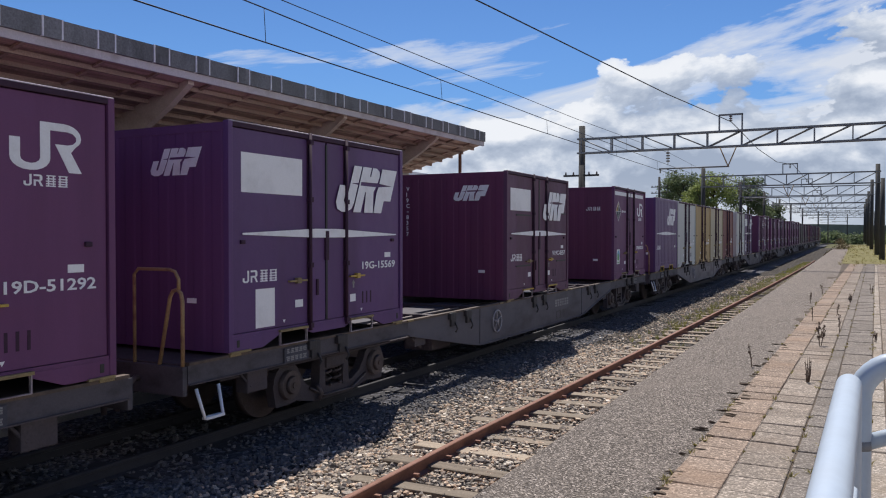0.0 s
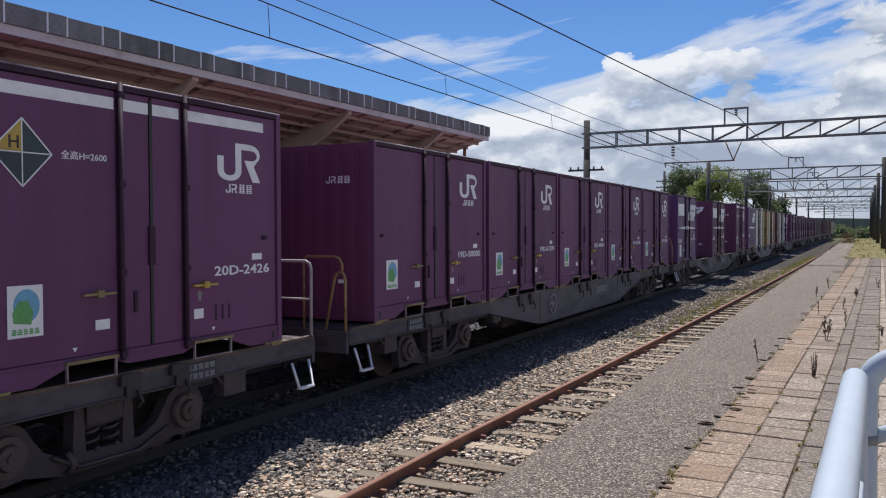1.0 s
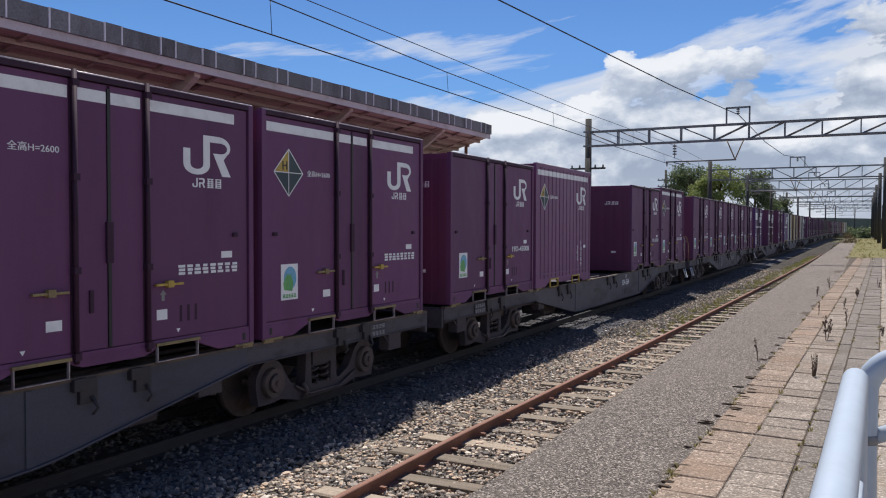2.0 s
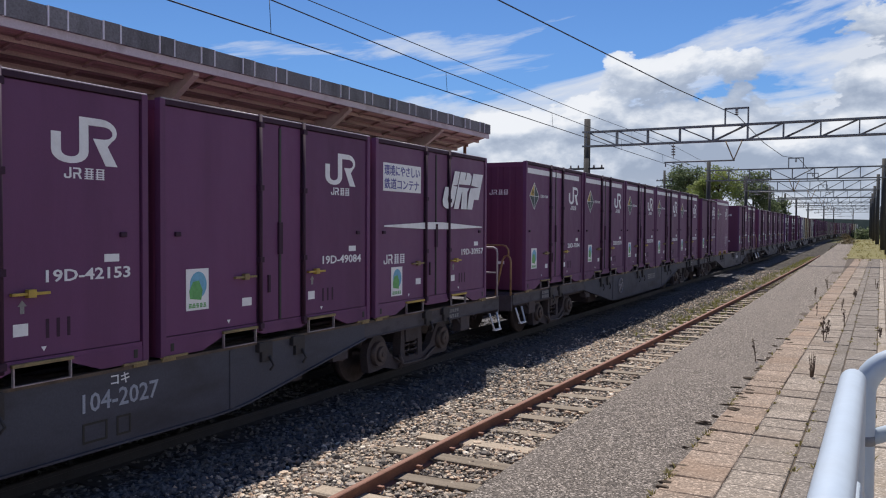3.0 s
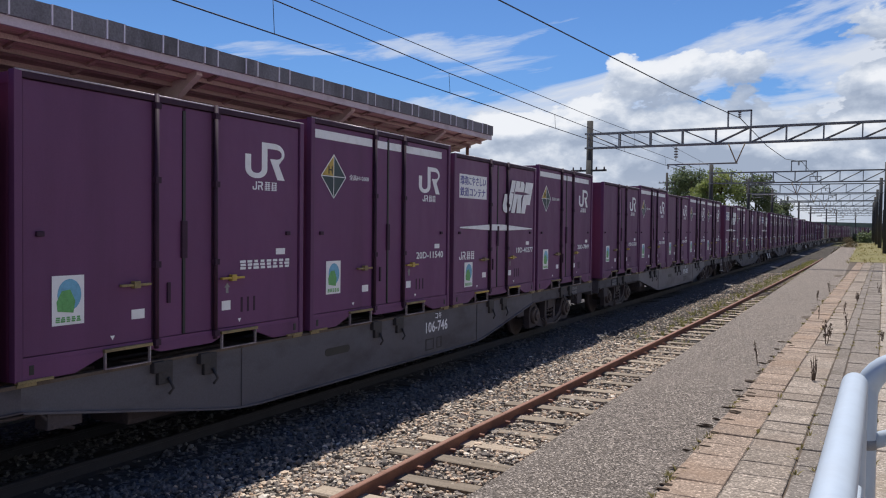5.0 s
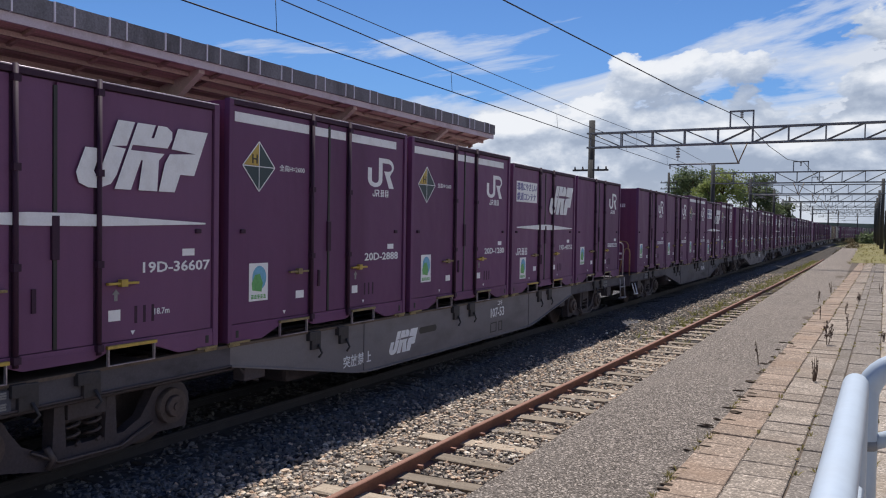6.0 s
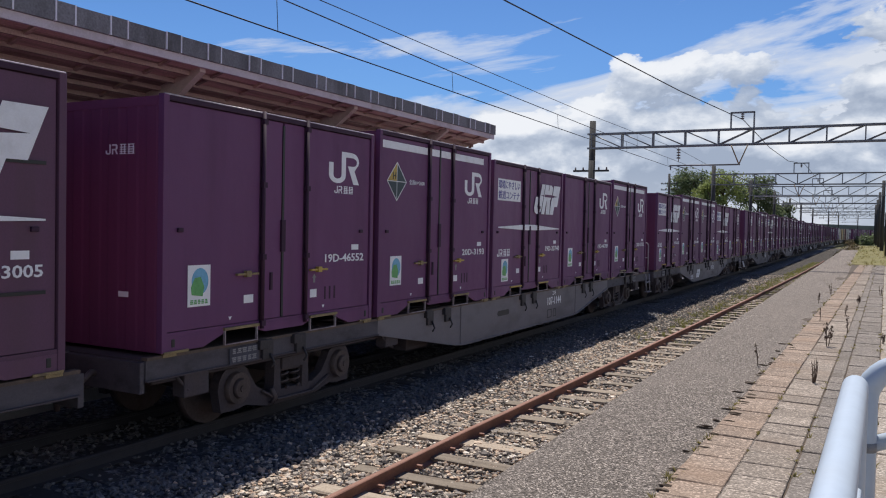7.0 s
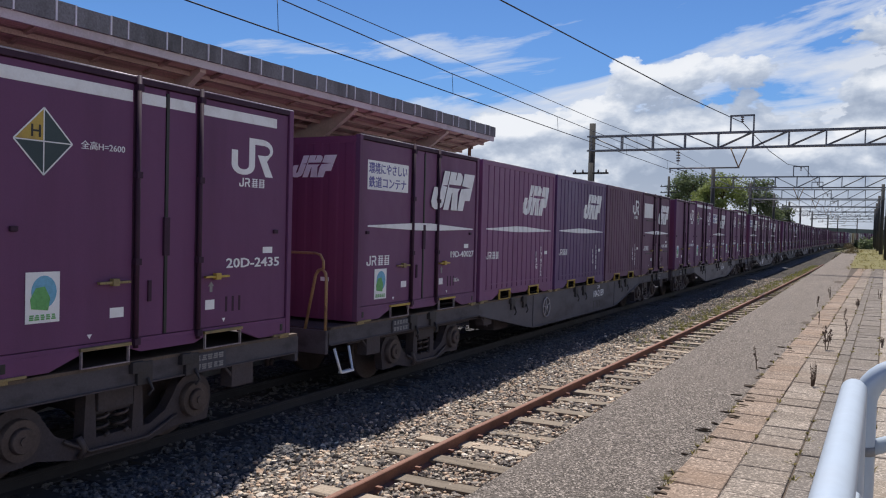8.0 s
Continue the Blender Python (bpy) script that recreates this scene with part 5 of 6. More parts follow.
def side_door(c, H, mat):
    """Plain door leaves, lock rods, bars and latches of the side-opening kind."""
    f = HALF - 0.022
    for a, b in ((0.085, 1.395), (1.465, 1.775), (1.815, 2.175), (2.245, LEN - 0.085)):
        bm = boxes((HALF - 0.06, f, Y(a), Y(b), 0.195, H - 0.07), bevel=0.007)
        part("door_leaf", bm, mat, c)
    for v in (1.43, 2.21):
        bm = bmesh.new()
        tube(bm, [(HALF + 0.006, Y(v), 0.10), (HALF + 0.006, Y(v), H + 0.012)], 0.024, 8)
        box(bm, HALF - 0.05, HALF - 0.02, Y(v) - 0.035, Y(v) + 0.035, 0.12, H - 0.09)
        for z in (0.16, 0.9, 1.7, H - 0.1):
            box(bm, HALF - 0.03, HALF + 0.036, Y(v) - 0.032, Y(v) + 0.032, z - 0.03, z + 0.03)
        part("lock_rod", bm, TRIM_DARK, c, "dark vertical lock rod")
    part("door_seal", boxes((HALF - 0.05, HALF - 0.012, Y(1.778), Y(1.812), 0.2, H - 0.1)), INK, c, "black rubber door seal")
    part("hinge_cover", boxes((HALF - 0.03, HALF + 0.006, Y(1.755), Y(1.825), 0.95, 1.32), bevel=0.008), TRIM_DARK, c)
    for v in (1.19, 2.47):
        bm = boxes((HALF - 0.018, HALF + 0.02, Y(v - 0.17), Y(v + 0.17), 0.708, 0.731), bevel=0.005)
        box(bm, HALF - 0.02, HALF + 0.03, Y(v - 0.035), Y(v + 0.035), 0.69, 0.755)
        part("door_handle", bm, YELLOW_DULL if v < 2 else YELLOW, c, "yellow door handle bar")
    for v in (0.23, 3.40):
        part("latch", boxes((HALF - 0.03, HALF + 0.004, Y(v - 0.035), Y(v + 0.035), 1.17, 1.215), bevel=0.012), TRIM_DARK, c)
    for k in range(3):
        part("drain_slot", boxes((HALF - 0.03, HALF - 0.0195, Y(2.62 + 0.1 * k), Y(2.65 + 0.1 * k), 0.34, 0.5)), TRIM_DARK, c)
    part("lower_catch", boxes((HALF - 0.03, HALF - 0.005, Y(1.58), Y(1.62), 0.52, 0.72), bevel=0.006), TRIM_DARK, c)
    part("paper_tag", plate(bmesh.new(), rect(Y(2.33), Y(2.46), 0.38, 0.48), f), PLATE, c, "white paper tag")
    part("paper_tag", plate(bmesh.new(), rect(Y(1.16), Y(1.31), 0.40, 0.49), f), PLATE, c, "white paper tag")
    a = Y(2.41)
    part("arrow_mark", plate(bmesh.new(), [(a - 0.018, 0.56), (a + 0.018, 0.56), (a + 0.018, 0.62), (a + 0.042, 0.62), (a, 0.67), (a - 0.042, 0.62), (a - 0.018, 0.62)], f), GREY_FADED, c, "small white arrow")
    for v in (0.15, LEN - 0.15):
        part("foot_slot", boxes((HALF - 0.03, HALF - 0.003, Y(v) - 0.022, Y(v) + 0.022, 0.045, 0.125), bevel=0.008), INK, c, "dark slot over the corner foot")
    part("number_plate", plate(bmesh.new(), rect(Y(3.2), Y(3.36), 0.95, 1.02), f), PLATE, c, "small white plate")
    bm = bmesh.new()
    for v in (0.95, 2.6):
        plate(bm, [(Y(v), 0.235), (Y(v) + 0.025, 0.275), (Y(v) - 0.025, 0.275)], f)
    part("lifting_mark", bm, PLATE, c, "small white triangles")


def stripe_taper(bm, x):
    plate(bm, [(Y(0.22), 1.272), (Y(1.55), 1.235), (Y(2.2), 1.235), (Y(3.49), 1.262), (Y(3.49), 1.278), (Y(2.0), 1.345), (Y(1.55), 1.345), (Y(0.22), 1.292)], x)
    return bm


def slogan_panel(c):
    p = part("slogan_panel", plate(bmesh.new(), rect(Y(0.22), Y(1.30), 1.78, 2.18), HALF - 0.0215), PLATE, c, "white panel with a two-line slogan")
    lettering("slogan_text", "環境にやさしい", 0.155, INK_BLUE, p, HALF - 0.017, Y(0.25), 2.0, 0.01, 1.01)
    lettering("slogan_text", "鉄道コンテナ", 0.155, INK_BLUE, p, HALF - 0.017, Y(0.25), 1.81, 0.01, 0.99)


def make_container(kind):
    H = 2.6 if kind.startswith("20") else 2.5
    labels = {
        "19D": "purple steel freight container with white railway mark and side doors",
        "19J": "purple steel freight container with slanted white mark and slogan panel",
        "20D": "taller purple steel freight container with white top stripe and hazard diamond",
        "19P": "blue-purple steel freight container with a blank white panel and slanted mark",
        "V19": "purple ventilated freight container with slats, blank panel and slanted mark",
        "19R": "ribbed purple steel freight container with white railway mark",
        "19S": "ribbed blue-purple steel freight container with slanted white mark",
        "19T": "ribbed purple steel freight container with slanted white mark",
        "20R": "tall ribbed purple freight container with white top stripe and hazard diamond",
        "cream": "cream freight container with side doors", "white": "plain white-grey freight container with side doors",
        "tan": "tan freight container with ribbed ends", "red": "red-brown freight container with side doors", "grey": "grey freight container with side doors",
    }
    c = thing("freight_container", labels[kind], "container", "containers on the train")
    ribbed = kind in ("19R", "19S", "19T", "20R")
    paint = {"19P": PURPLE_BLUE, "19S": PURPLE_BLUE, "V19": PURPLE_OLD, "19R": PURPLE_OLD, "19J": PURPLE_SOFT, "19T": PURPLE_BRIGHT, "20R": PURPLE_BRIGHT, "cream": CREAMBOX, "white": WHITEBOX, "tan": TANBOX, "red": REDBOX, "grey": GREYBOX}.get(kind, PURPLE)
    end = {"cream": CREAMBOX, "white": WHITEBOX, "tan": TANBOX, "red": REDBOX, "grey": GREYBOX, "19P": END_BLUE, "19S": END_BLUE}.get(kind, MAROON)
    shell(c, H, paint, paint, end, ribbed)
    f = HALF - 0.022
    if ribbed:
        ys = [Y(0.07)] + [v for v in rib_bends() if Y(0.07) < v < Y(LEN - 0.07)] + [Y(LEN - 0.07)]
        bm = bmesh.new()
        lo = [bm.verts.new((HALF - 0.008 + rib_profile(v), v, 0.19)) for v in ys]
        hi = [bm.verts.new((HALF - 0.008 + rib_profile(v), v, H - 0.085)) for v in ys]
        for i in range(len(ys) - 1):
            bm.faces.new((lo[i], lo[i + 1], hi[i + 1], hi[i]))
        part("ribbed_side", bm, paint, c, "vertically ribbed steel side")
        part("skirt", boxes((HALF - 0.05, HALF - 0.001, Y(0.3), Y(LEN - 0.3), 0.27, 0.29)), paint, c)
        fork_pockets(c, YELLOW, True)
        g = HALF - 0.007
        if kind in ("19S", "19T"):
            part("mark", drape(mark_slant(bmesh.new(), Y(1.85), 1.58, 1.5, 0.6, g)), WHITE, c, "slanted white mark")
            part("stripe", drape(stripe_taper(bmesh.new(), g)), WHITE, c, "tapered white stripe")
            part("side_mark", drape(owner_mark(bmesh.new(), Y(0.24), 0.74, 0.56, 0.13, g)), WHITE, c)
        else:
            part("mark", drape(mark_hook(bmesh.new(), Y(2.64), 1.80, 0.66, 0.42, g)), WHITE, c, "white hook-shaped mark")
            part("side_mark", drape(owner_mark(bmesh.new(), Y(2.77), 1.68, 0.42, 0.09, g)), WHITE, c)
        if kind == "20R":
            part("top_stripe", drape(plate(bmesh.new(), rect(Y(0.1), Y(3.45), 2.36, 2.47), g)), WHITE, c, "white top stripe")
        part("number_plate", drape(plate(bmesh.new(), rect(Y(3.15), Y(3.31), 0.78, 0.85), g)), PLATE, c)
    else:
        side_door(c, H, paint)
        fork_pockets(c, YELLOW if kind in ("19J", "V19") else YELLOW_DULL, False)
        if kind in ("19D", "20D"):
            part("mark", mark_hook(bmesh.new(), Y(2.68), 1.80, 0.66, 0.41, f), WHITE, c, "white hook-shaped mark")
            part("side_mark", owner_mark(bmesh.new(), Y(2.80), 1.675, 0.42, 0.095, f), WHITE, c)
            eco_sticker(c, 0.34, 0.42)
        if kind in ("19J", "19P", "V19"):
            part("mark", mark_slant(bmesh.new(), Y(1.93), 1.57, 1.58, 0.62, HALF - 0.002), WHITE, c, "slanted white mark")
            part("stripe", stripe_taper(bmesh.new(), HALF - 0.004), WHITE, c, "tapered white stripe")
            part("side_mark", owner_mark(bmesh.new(), Y(0.24), 0.74, 0.6, 0.135, f), WHITE, c)
        if kind == "19J":
            slogan_panel(c)
            eco_sticker(c, 0.44, 0.27)
        if kind in ("19P", "V19"):
            part("blank_panel", plate(bmesh.new(), rect(Y(0.22), Y(1.30), 1.74, 2.18), f), PLATE, c, "blank white panel")
        if kind == "19P":
            part("paper_notice", plate(bmesh.new(), rect(Y(0.45), Y(0.78), 0.22, 0.66), f), PLATE, c, "white paper notice")
        if kind == "V19":
            for y0, y1, z in ((0.5, 1.3, 1.64), (2.9, 3.5, 1.72), (0.5, 1.3, 0.62), (2.9, 3.5, 0.66)):
                part("vent_slat", boxes((HALF - 0.03, HALF - 0.01, Y(y0), Y(y1), z, z + 0.03)), INK, c, "dark vent slot")
    if kind == "20D":
        bm = bmesh.new()
        for a, b in ((0.10, 1.38), (1.47, 1.77), (1.82, 2.15), (2.24, 3.40)):
            plate(bm, rect(Y(a), Y(b), 2.365, 2.47), f)
        part("top_stripe", bm, WHITE, c, "white top stripe")
    if H > 2.55:
        x = f if not ribbed else HALF - 0.005
        cy, cz, r, rz = 0.49, 1.91, 0.265, 0.275
        d = part("hazard_diamond", plate(bmesh.new(), [(Y(cy - r), cz), (Y(cy), cz - rz), (Y(cy + r), cz), (Y(cy), cz + rz)], x), TEAL_DARK, c, "dark teal diamond with a yellow quarter")
        part("yellow_quarter", plate(bmesh.new(), [(Y(cy - r + 0.015), cz + 0.006), (Y(cy - 0.006), cz + 0.006), (Y(cy - 0.006), cz + rz - 0.015)], x + 0.003, 0.002), YELLOW, d, "yellow quarter")
        lettering("letter", "H", 0.10, INK, d, x + 0.007, Y(cy - 0.115), cz + 0.03, 0.01)
        bm = bmesh.new()
        q = [(-r, 0), (0, -rz), (r, 0), (0, rz)]
        for (a, b), (e, g2) in zip(q, q[1:] + q[:1]):
            n = Vector((b - g2, e - a)).normalized() * 0.006
            plate(bm, [(Y(cy + a) - n.x, cz + b - n.y), (Y(cy + e) - n.x, cz + g2 - n.y), (Y(cy + e) + n.x, cz + g2 + n.y), (Y(cy + a) + n.x, cz + b + n.y)], x + 0.0035, 0.002)
        plate(bm, rect(Y(cy - 0.005), Y(cy + 0.005), cz - rz, cz + rz), x + 0.0035, 0.002)
        plate(bm, rect(Y(cy - r), Y(cy + r), cz - 0.005, cz + 0.005), x + 0.0035, 0.002)
        part("outline", bm, PLATE, d, "white outline")
        lettering("height_note", "全高H=2600", 0.075, WHITE, c, x + 0.003, Y(0.84), 1.885, 0.004, 0.46)
    corner_marks(c, "slant" if kind in ("19J", "19P", "V19", "19S", "19T") else "bars", sum(map(ord, kind)))
    return c


# rows of the train, front to back: wagon place along the line at the start, paint, number, five berths from the rear
TRAIN = [
    (149.3, GREY_SILL, "", "", ["grey", "19D", "red", "cream", "white"]),
    (128.9, GREY_SILL, "", "r", ["19D", "19D", "grey", "19D", "19D"]),
    (108.5, GREY_SILL, "", "", ["grey", "19D", "grey", "19D", "red"]),
    (88.1, GREY_SILL, "", "rb", ["19D", "20D", "19D", "20D", "grey"]),
    (67.7, GREY_DARK, "", "", ["19D", "19D", "20D", "19D", "19D"]),
    (47.3, GREY_SILL, "", "", ["white", "19P", "", "19D", "20D"]),
    (26.93, GREY_LIGHT, "", "rb", ["19S", "white", "tan", "cream", "red"]),
    (6.51, GREY_SILL, "", "rb", ["19P 19G-15569", "", "V19 V19C-8357", "", "20D"]),
    (-13.93, GREY_SILL, "", "rb", ["19D 19D-50005", "19D 19D-51591", "19D 19D-49464", "19D 19D-42168", "19D 19D-51292"]),
    (-34.89, GREY_SILL, "104-564", "f", ["19D 19D-45008", "20R 20G|10389", "", "19D 19D-50508", "20D 20D-2426"]),
    (-54.79, GREY_BLUE, "", "rb", ["20D 20D-7034", "20D", "20D", "20D", "20D"]),
    (-75.66, GREY_BLUE, "104-2027", "f", ["19J 19D-39996", "20D 20D-1640", "19D 19D-42153", "19D 19D-49084", "19J 19D-30957"]),
    (-96.17, GREY_LIGHT, "107-1025", "f", ["19D 19D-51501", "20D 20D-4800", "19D 19D-43239", "20D 20D-5338", "20D 20D-6759"]),
    (-116.10, GREY_SILL, "106-746", "r", ["19D", "19D", "20D 20D-11540", "19J 19D-40277", "20D 20D-7849"]),
    (-137.04, GREY_LIGHT, "107-53", "f", ["19J 19D-36607", "20D 20D-2888", "20D 20D-1280", "19J 19D-40752", "19D"]),
    (-157.46, GREY_LIGHT, "107-1144", "f", ["19D 19D-46552", "20D 20D-3193", "19J 19D-33740", "19D 19D-46789", "20D 20D-3752"]),
    (-177.48, GREY_SILL, "104-2159", "rb", ["19J 19D-40027", "19T 19G|17972", "19S 19G|15838", "19R 19G|19342", "V19 V19C-3005"]),
    # only the front berth comes into view; the others are added for shadow
    (-197.85, GREY_SILL, "", "", ["19D", "20D", "19D", "20D", "20D 20D-2435"]),
]
WAGON_LEN = 4 * PITCH + LEN


def make_wagon(paint, rails):
    """A flat container wagon; its origin lies on the rails below the rear end of the first berth."""
    w = thing("flat_wagon", {GREY_LIGHT: "light grey", GREY_DARK: "dark grey", GREY_BLUE: "blue-grey"}.get(paint, "grey") + " steel container flat wagon with fish-bellied side sills", "freight wagon", "wagons of the train")
    # the end with the shunter's deck reaches further past the containers than the other
    rear, front = (0.16, 0.62) if "f" in rails else (0.56, 0.16)
    part("centre_sill", boxes((-0.32, 0.32, -rear, WAGON_LEN + front, FLOOR_Z - 0.42, FLOOR_Z - 0.10), bevel=0.01), GREY_DARK, w)
    beam = None
    for k in range(12):
        yy = -0.1 + (WAGON_LEN + 0.2) * k / 11
        if beam is None:
            beam = part("cross_member", boxes((-1.17, 1.17, -0.09, 0.09, FLOOR_Z - 0.2, FLOOR_Z - 0.06)), IRON, w, at=pose(0, yy, 0)).data
        else:
            part("cross_member", beam, IRON, w, at=pose(0, yy, 0))
    for ya, yb in ((-rear, 2.9), (WAGON_LEN - 2.9, WAGON_LEN + front)):
        part("end_deck", boxes((-1.16, 1.16, ya, yb, FLOOR_Z - 0.075, FLOOR_Z - 0.045)), IRON, w, "dark chequered end deck")
    bm = bmesh.new()
    tube(bm, [(0.6, 0.5, FLOOR_Z - 0.12), (0.62, 9.0, FLOOR_Z - 0.10), (0.6, WAGON_LEN - 0.5, FLOOR_Z - 0.12)], 0.03, 6)
    part("air_pipe", bm, STEEL, w)
    for x0 in (1.13, -1.21):
        part("deck_edge", boxes((x0, x0 + 0.08, -rear, WAGON_LEN + front, FLOOR_Z - 0.05, FLOOR_Z - 0.02)), DECK, w, "rust-brown deck edge")
    E1, E2, W = 3.9, 6.45, WAGON_LEN
    bend = [(E2 - 0.42, 0.645), (E2 - 0.2, 0.682), (E2, 0.705), (E2 + 0.3, 0.72)]
    belly = [(a, FLOOR_Z - b) for a, b in bend] + [(W - a, FLOOR_Z - b) for a, b in reversed(bend)]
    for x in (1.17, -1.19):
        part("side_sill", plate(bmesh.new(), [(E1, FLOOR_Z - 0.05), (E1, FLOOR_Z - 0.26), *belly, (W - E1, FLOOR_Z - 0.26), (W - E1, FLOOR_Z - 0.05)], x, 0.02), paint, w)
        line = [(E1, FLOOR_Z - 0.26), *belly, (W - E1, FLOOR_Z - 0.26)]
        bm = bmesh.new()
        rings = [[bm.verts.new((a, y, z + dz)) for a, dz in ((x - 0.03, -0.004), (x + 0.05, -0.004), (x + 0.05, 0.016), (x - 0.03, 0.016))] for y, z in line]
        for a, b in zip(rings, rings[1:]):
            for k in range(4):
                bm.faces.new((a[k], a[(k + 1) % 4], b[(k + 1) % 4], b[k]))
        part("bottom_flange", bm, paint, w)
        for yy in (E2 + 0.05, W - E2 - 0.05):
            part("stiffener", boxes((x, x + 0.034, yy - 0.03, yy + 0.03, FLOOR_Z - 0.70, FLOOR_Z - 0.06)), paint, w)
        for a, b in ((-rear, E1), (W - E1, W + front)):
            part("end_sill", boxes((x, x + 0.02, a, b, FLOOR_Z - 0.24, FLOOR_Z - 0.05)), GREY_DARK, w, "dark grimy sill over the bogie")
            part("sill_lip", boxes((x - 0.03, x + 0.045, a, b, FLOOR_Z - 0.255, FLOOR_Z - 0.24)), IRON, w)
    if "b" not in rails:
        part("sill_slot", plate(bmesh.new(), turn(8.05, FLOOR_Z - 0.32, 0.05, 90, 270) + turn(8.5, FLOOR_Z - 0.32, 0.05, -90, 90), 1.1905), INK, w, "dark slot in the sill")
    # clasps and levers hanging below each berth
    for k in range(5):
        for a in (0.55, 1.55, 2.15, 3.0):
            yy = k * PITCH + a
            if a in (1.55, 2.15):
                bm = boxes((1.14, 1.23, yy - 0.09, yy + 0.09, FLOOR_Z - 0.26, FLOOR_Z - 0.04), (1.16, 1.25, yy - 0.16, yy - 0.02, FLOOR_Z - 0.14, FLOOR_Z - 0.03), bevel=0.012)
                tube(bm, [(1.24, yy + 0.02, FLOOR_Z - 0.2), (1.26, yy + 0.07, FLOOR_Z - 0.31), (1.25, yy + 0.02, FLOOR_Z - 0.36)], 0.014, 6)
                part("tie_down", bm, GREASE, w, "dark container clasp")
            else:
                part("wear_strip", boxes((1.195, 1.224, *((yy - 0.53, yy - 0.36) if a < 1 else (yy + 0.5, yy + 0.66)), FLOOR_Z - 0.042, FLOOR_Z - 0.016)), YELLOW_DULL, w)
    for yy in (2.27, WAGON_LEN - 2.27):
        b = part("bogie", boxes((-0.95, 0.95, yy - 0.22, yy + 0.22, 0.50, 0.70), (-0.4, 0.4, yy - 0.3, yy + 0.3, 0.6, 0.86), bevel=0.02), IRON, w, "dark two-axle bogie")
        arch = turn(-0.98, 0.45, 0.27, 200, 20, 9)
        half = [(-1.20, 0.20)] + arch + [(-0.62, 0.40), (-0.42, 0.30)]
        low = [(-0.42, 0.14), (-0.80, 0.22), (-0.98, 0.20)]
        outline = half + [(-p, q) for p, q in reversed(half)] + [(-p, q) for p, q in reversed(low)] + low
        for x in (0.86, -0.98):
            part("side_frame", plate(bmesh.new(), [(yy + p, q) for p, q in outline], x, 0.12), IRON, b, "cast side frame with arched ends")
            for d in (-0.98, 0.98):
                bm = bmesh.new()
                g = 1 if x > 0 else -1
                o = x + 0.06
                tube(bm, [(o, yy + d, 0.45), (o + g * 0.13, yy + d, 0.45)], [0.185, 0.175], 18)
                tube(bm, [(o + g * 0.12, yy + d, 0.45), (o + g * 0.17, yy + d, 0.45)], [0.12, 0.10], 14)
                tube(bm, [(o + g * 0.16, yy + d, 0.45), (o + g * 0.185, yy + d, 0.45)], 0.04, 8)
                part("axle_box", bm, STEEL, b, "worn round axle box cap")
            for d in (-0.27, 0.27):
                bm = bmesh.new()
                v = [bm.verts.new((x + dx, yy + d + e, z)) for dx in (-0.01, 0.13) for e, z in ((-0.07, 0.27), (0.07, 0.27), (0.045, 0.74), (-0.045, 0.74))]
                for f in ((0, 1, 2, 3), (7, 6, 5, 4), (0, 4, 5, 1), (1, 5, 6, 2), (2, 6, 7, 3), (3, 7, 4, 0)):
                    bm.faces.new([v[i] for i in f])
                part("frame_column", bm, IRON, b)
            for d in (-0.11, 0.11):
                bm = bmesh.new()
                tube(bm, [(x + 0.06 + 0.075 * math.cos(k), yy + d + 0.075 * math.sin(k), 0.30 + 0.011 * i) for i, k in ((i, i * math.tau / 8) for i in range(21))], 0.017, 5)
                part("spring", bm, STEEL, b)
            part("bolster_end", boxes((x - 0.01, x + 0.15, yy - 0.2, yy + 0.2, 0.54, 0.76), bevel=0.015), IRON, b)
        for d in (-0.98, 0.98):
            bm = bmesh.new()
            for x in (-0.5335, 0.5335):
                tube(bm, [(x - 0.06, yy + d, 0.425), (x + 0.06, yy + d, 0.425)], 0.415, 28)
            tube(bm, [(-0.85, yy + d, 0.425), (0.85, yy + d, 0.425)], 0.075, 10)
            part("wheelset", bm, STEEL, b, "steel wheelset")
        bm = bmesh.new()
        tube(bm, [(1.0, yy - 0.55, 0.34), (1.03, yy - 0.3, 0.20), (1.03, yy + 0.35, 0.19), (1.0, yy + 0.75, 0.33)], 0.018, 6)
        part("brake_rod", bm, STEEL, b)
        bm = bmesh.new()
        tube(bm, [(1.02, yy - 0.42, 0.36), (1.04, yy - 0.36, 0.24), (1.02, yy - 0.40, 0.16)], 0.03, 8)
        part("brake_hanger", bm, STEEL, b)
    for yy, s in ((-rear, -1), (WAGON_LEN + front, 1)):
        part("end_beam", boxes((-1.18, 1.18, *sorted((yy, yy + s * 0.06)), FLOOR_Z - 0.36, FLOOR_Z - 0.06), bevel=0.01), GREY_DARK, w)
        bm = boxes((-0.12, 0.12, *sorted((yy, yy + s * 0.33)), 0.76, 0.98), bevel=0.03)
        part("coupler", bm, IRON, w)
        bm = bmesh.new()
        tube(bm, [(0.55, yy, 0.78), (0.56, yy + s * 0.10, 0.82), (0.55, yy + s * 0.24, 0.72), (0.5, yy + s * 0.3, 0.5)], 0.032, 8)
        part("air_hose", bm, STEEL, w, "pale worn air hose")
        # grab rail and step on the camera side and on the far side
        for g in (1, -1) if ("r" if s < 0 else "f") in rails else ():
            x, y2 = 1.15 * g, yy + s * 0.03
            bm = bmesh.new()
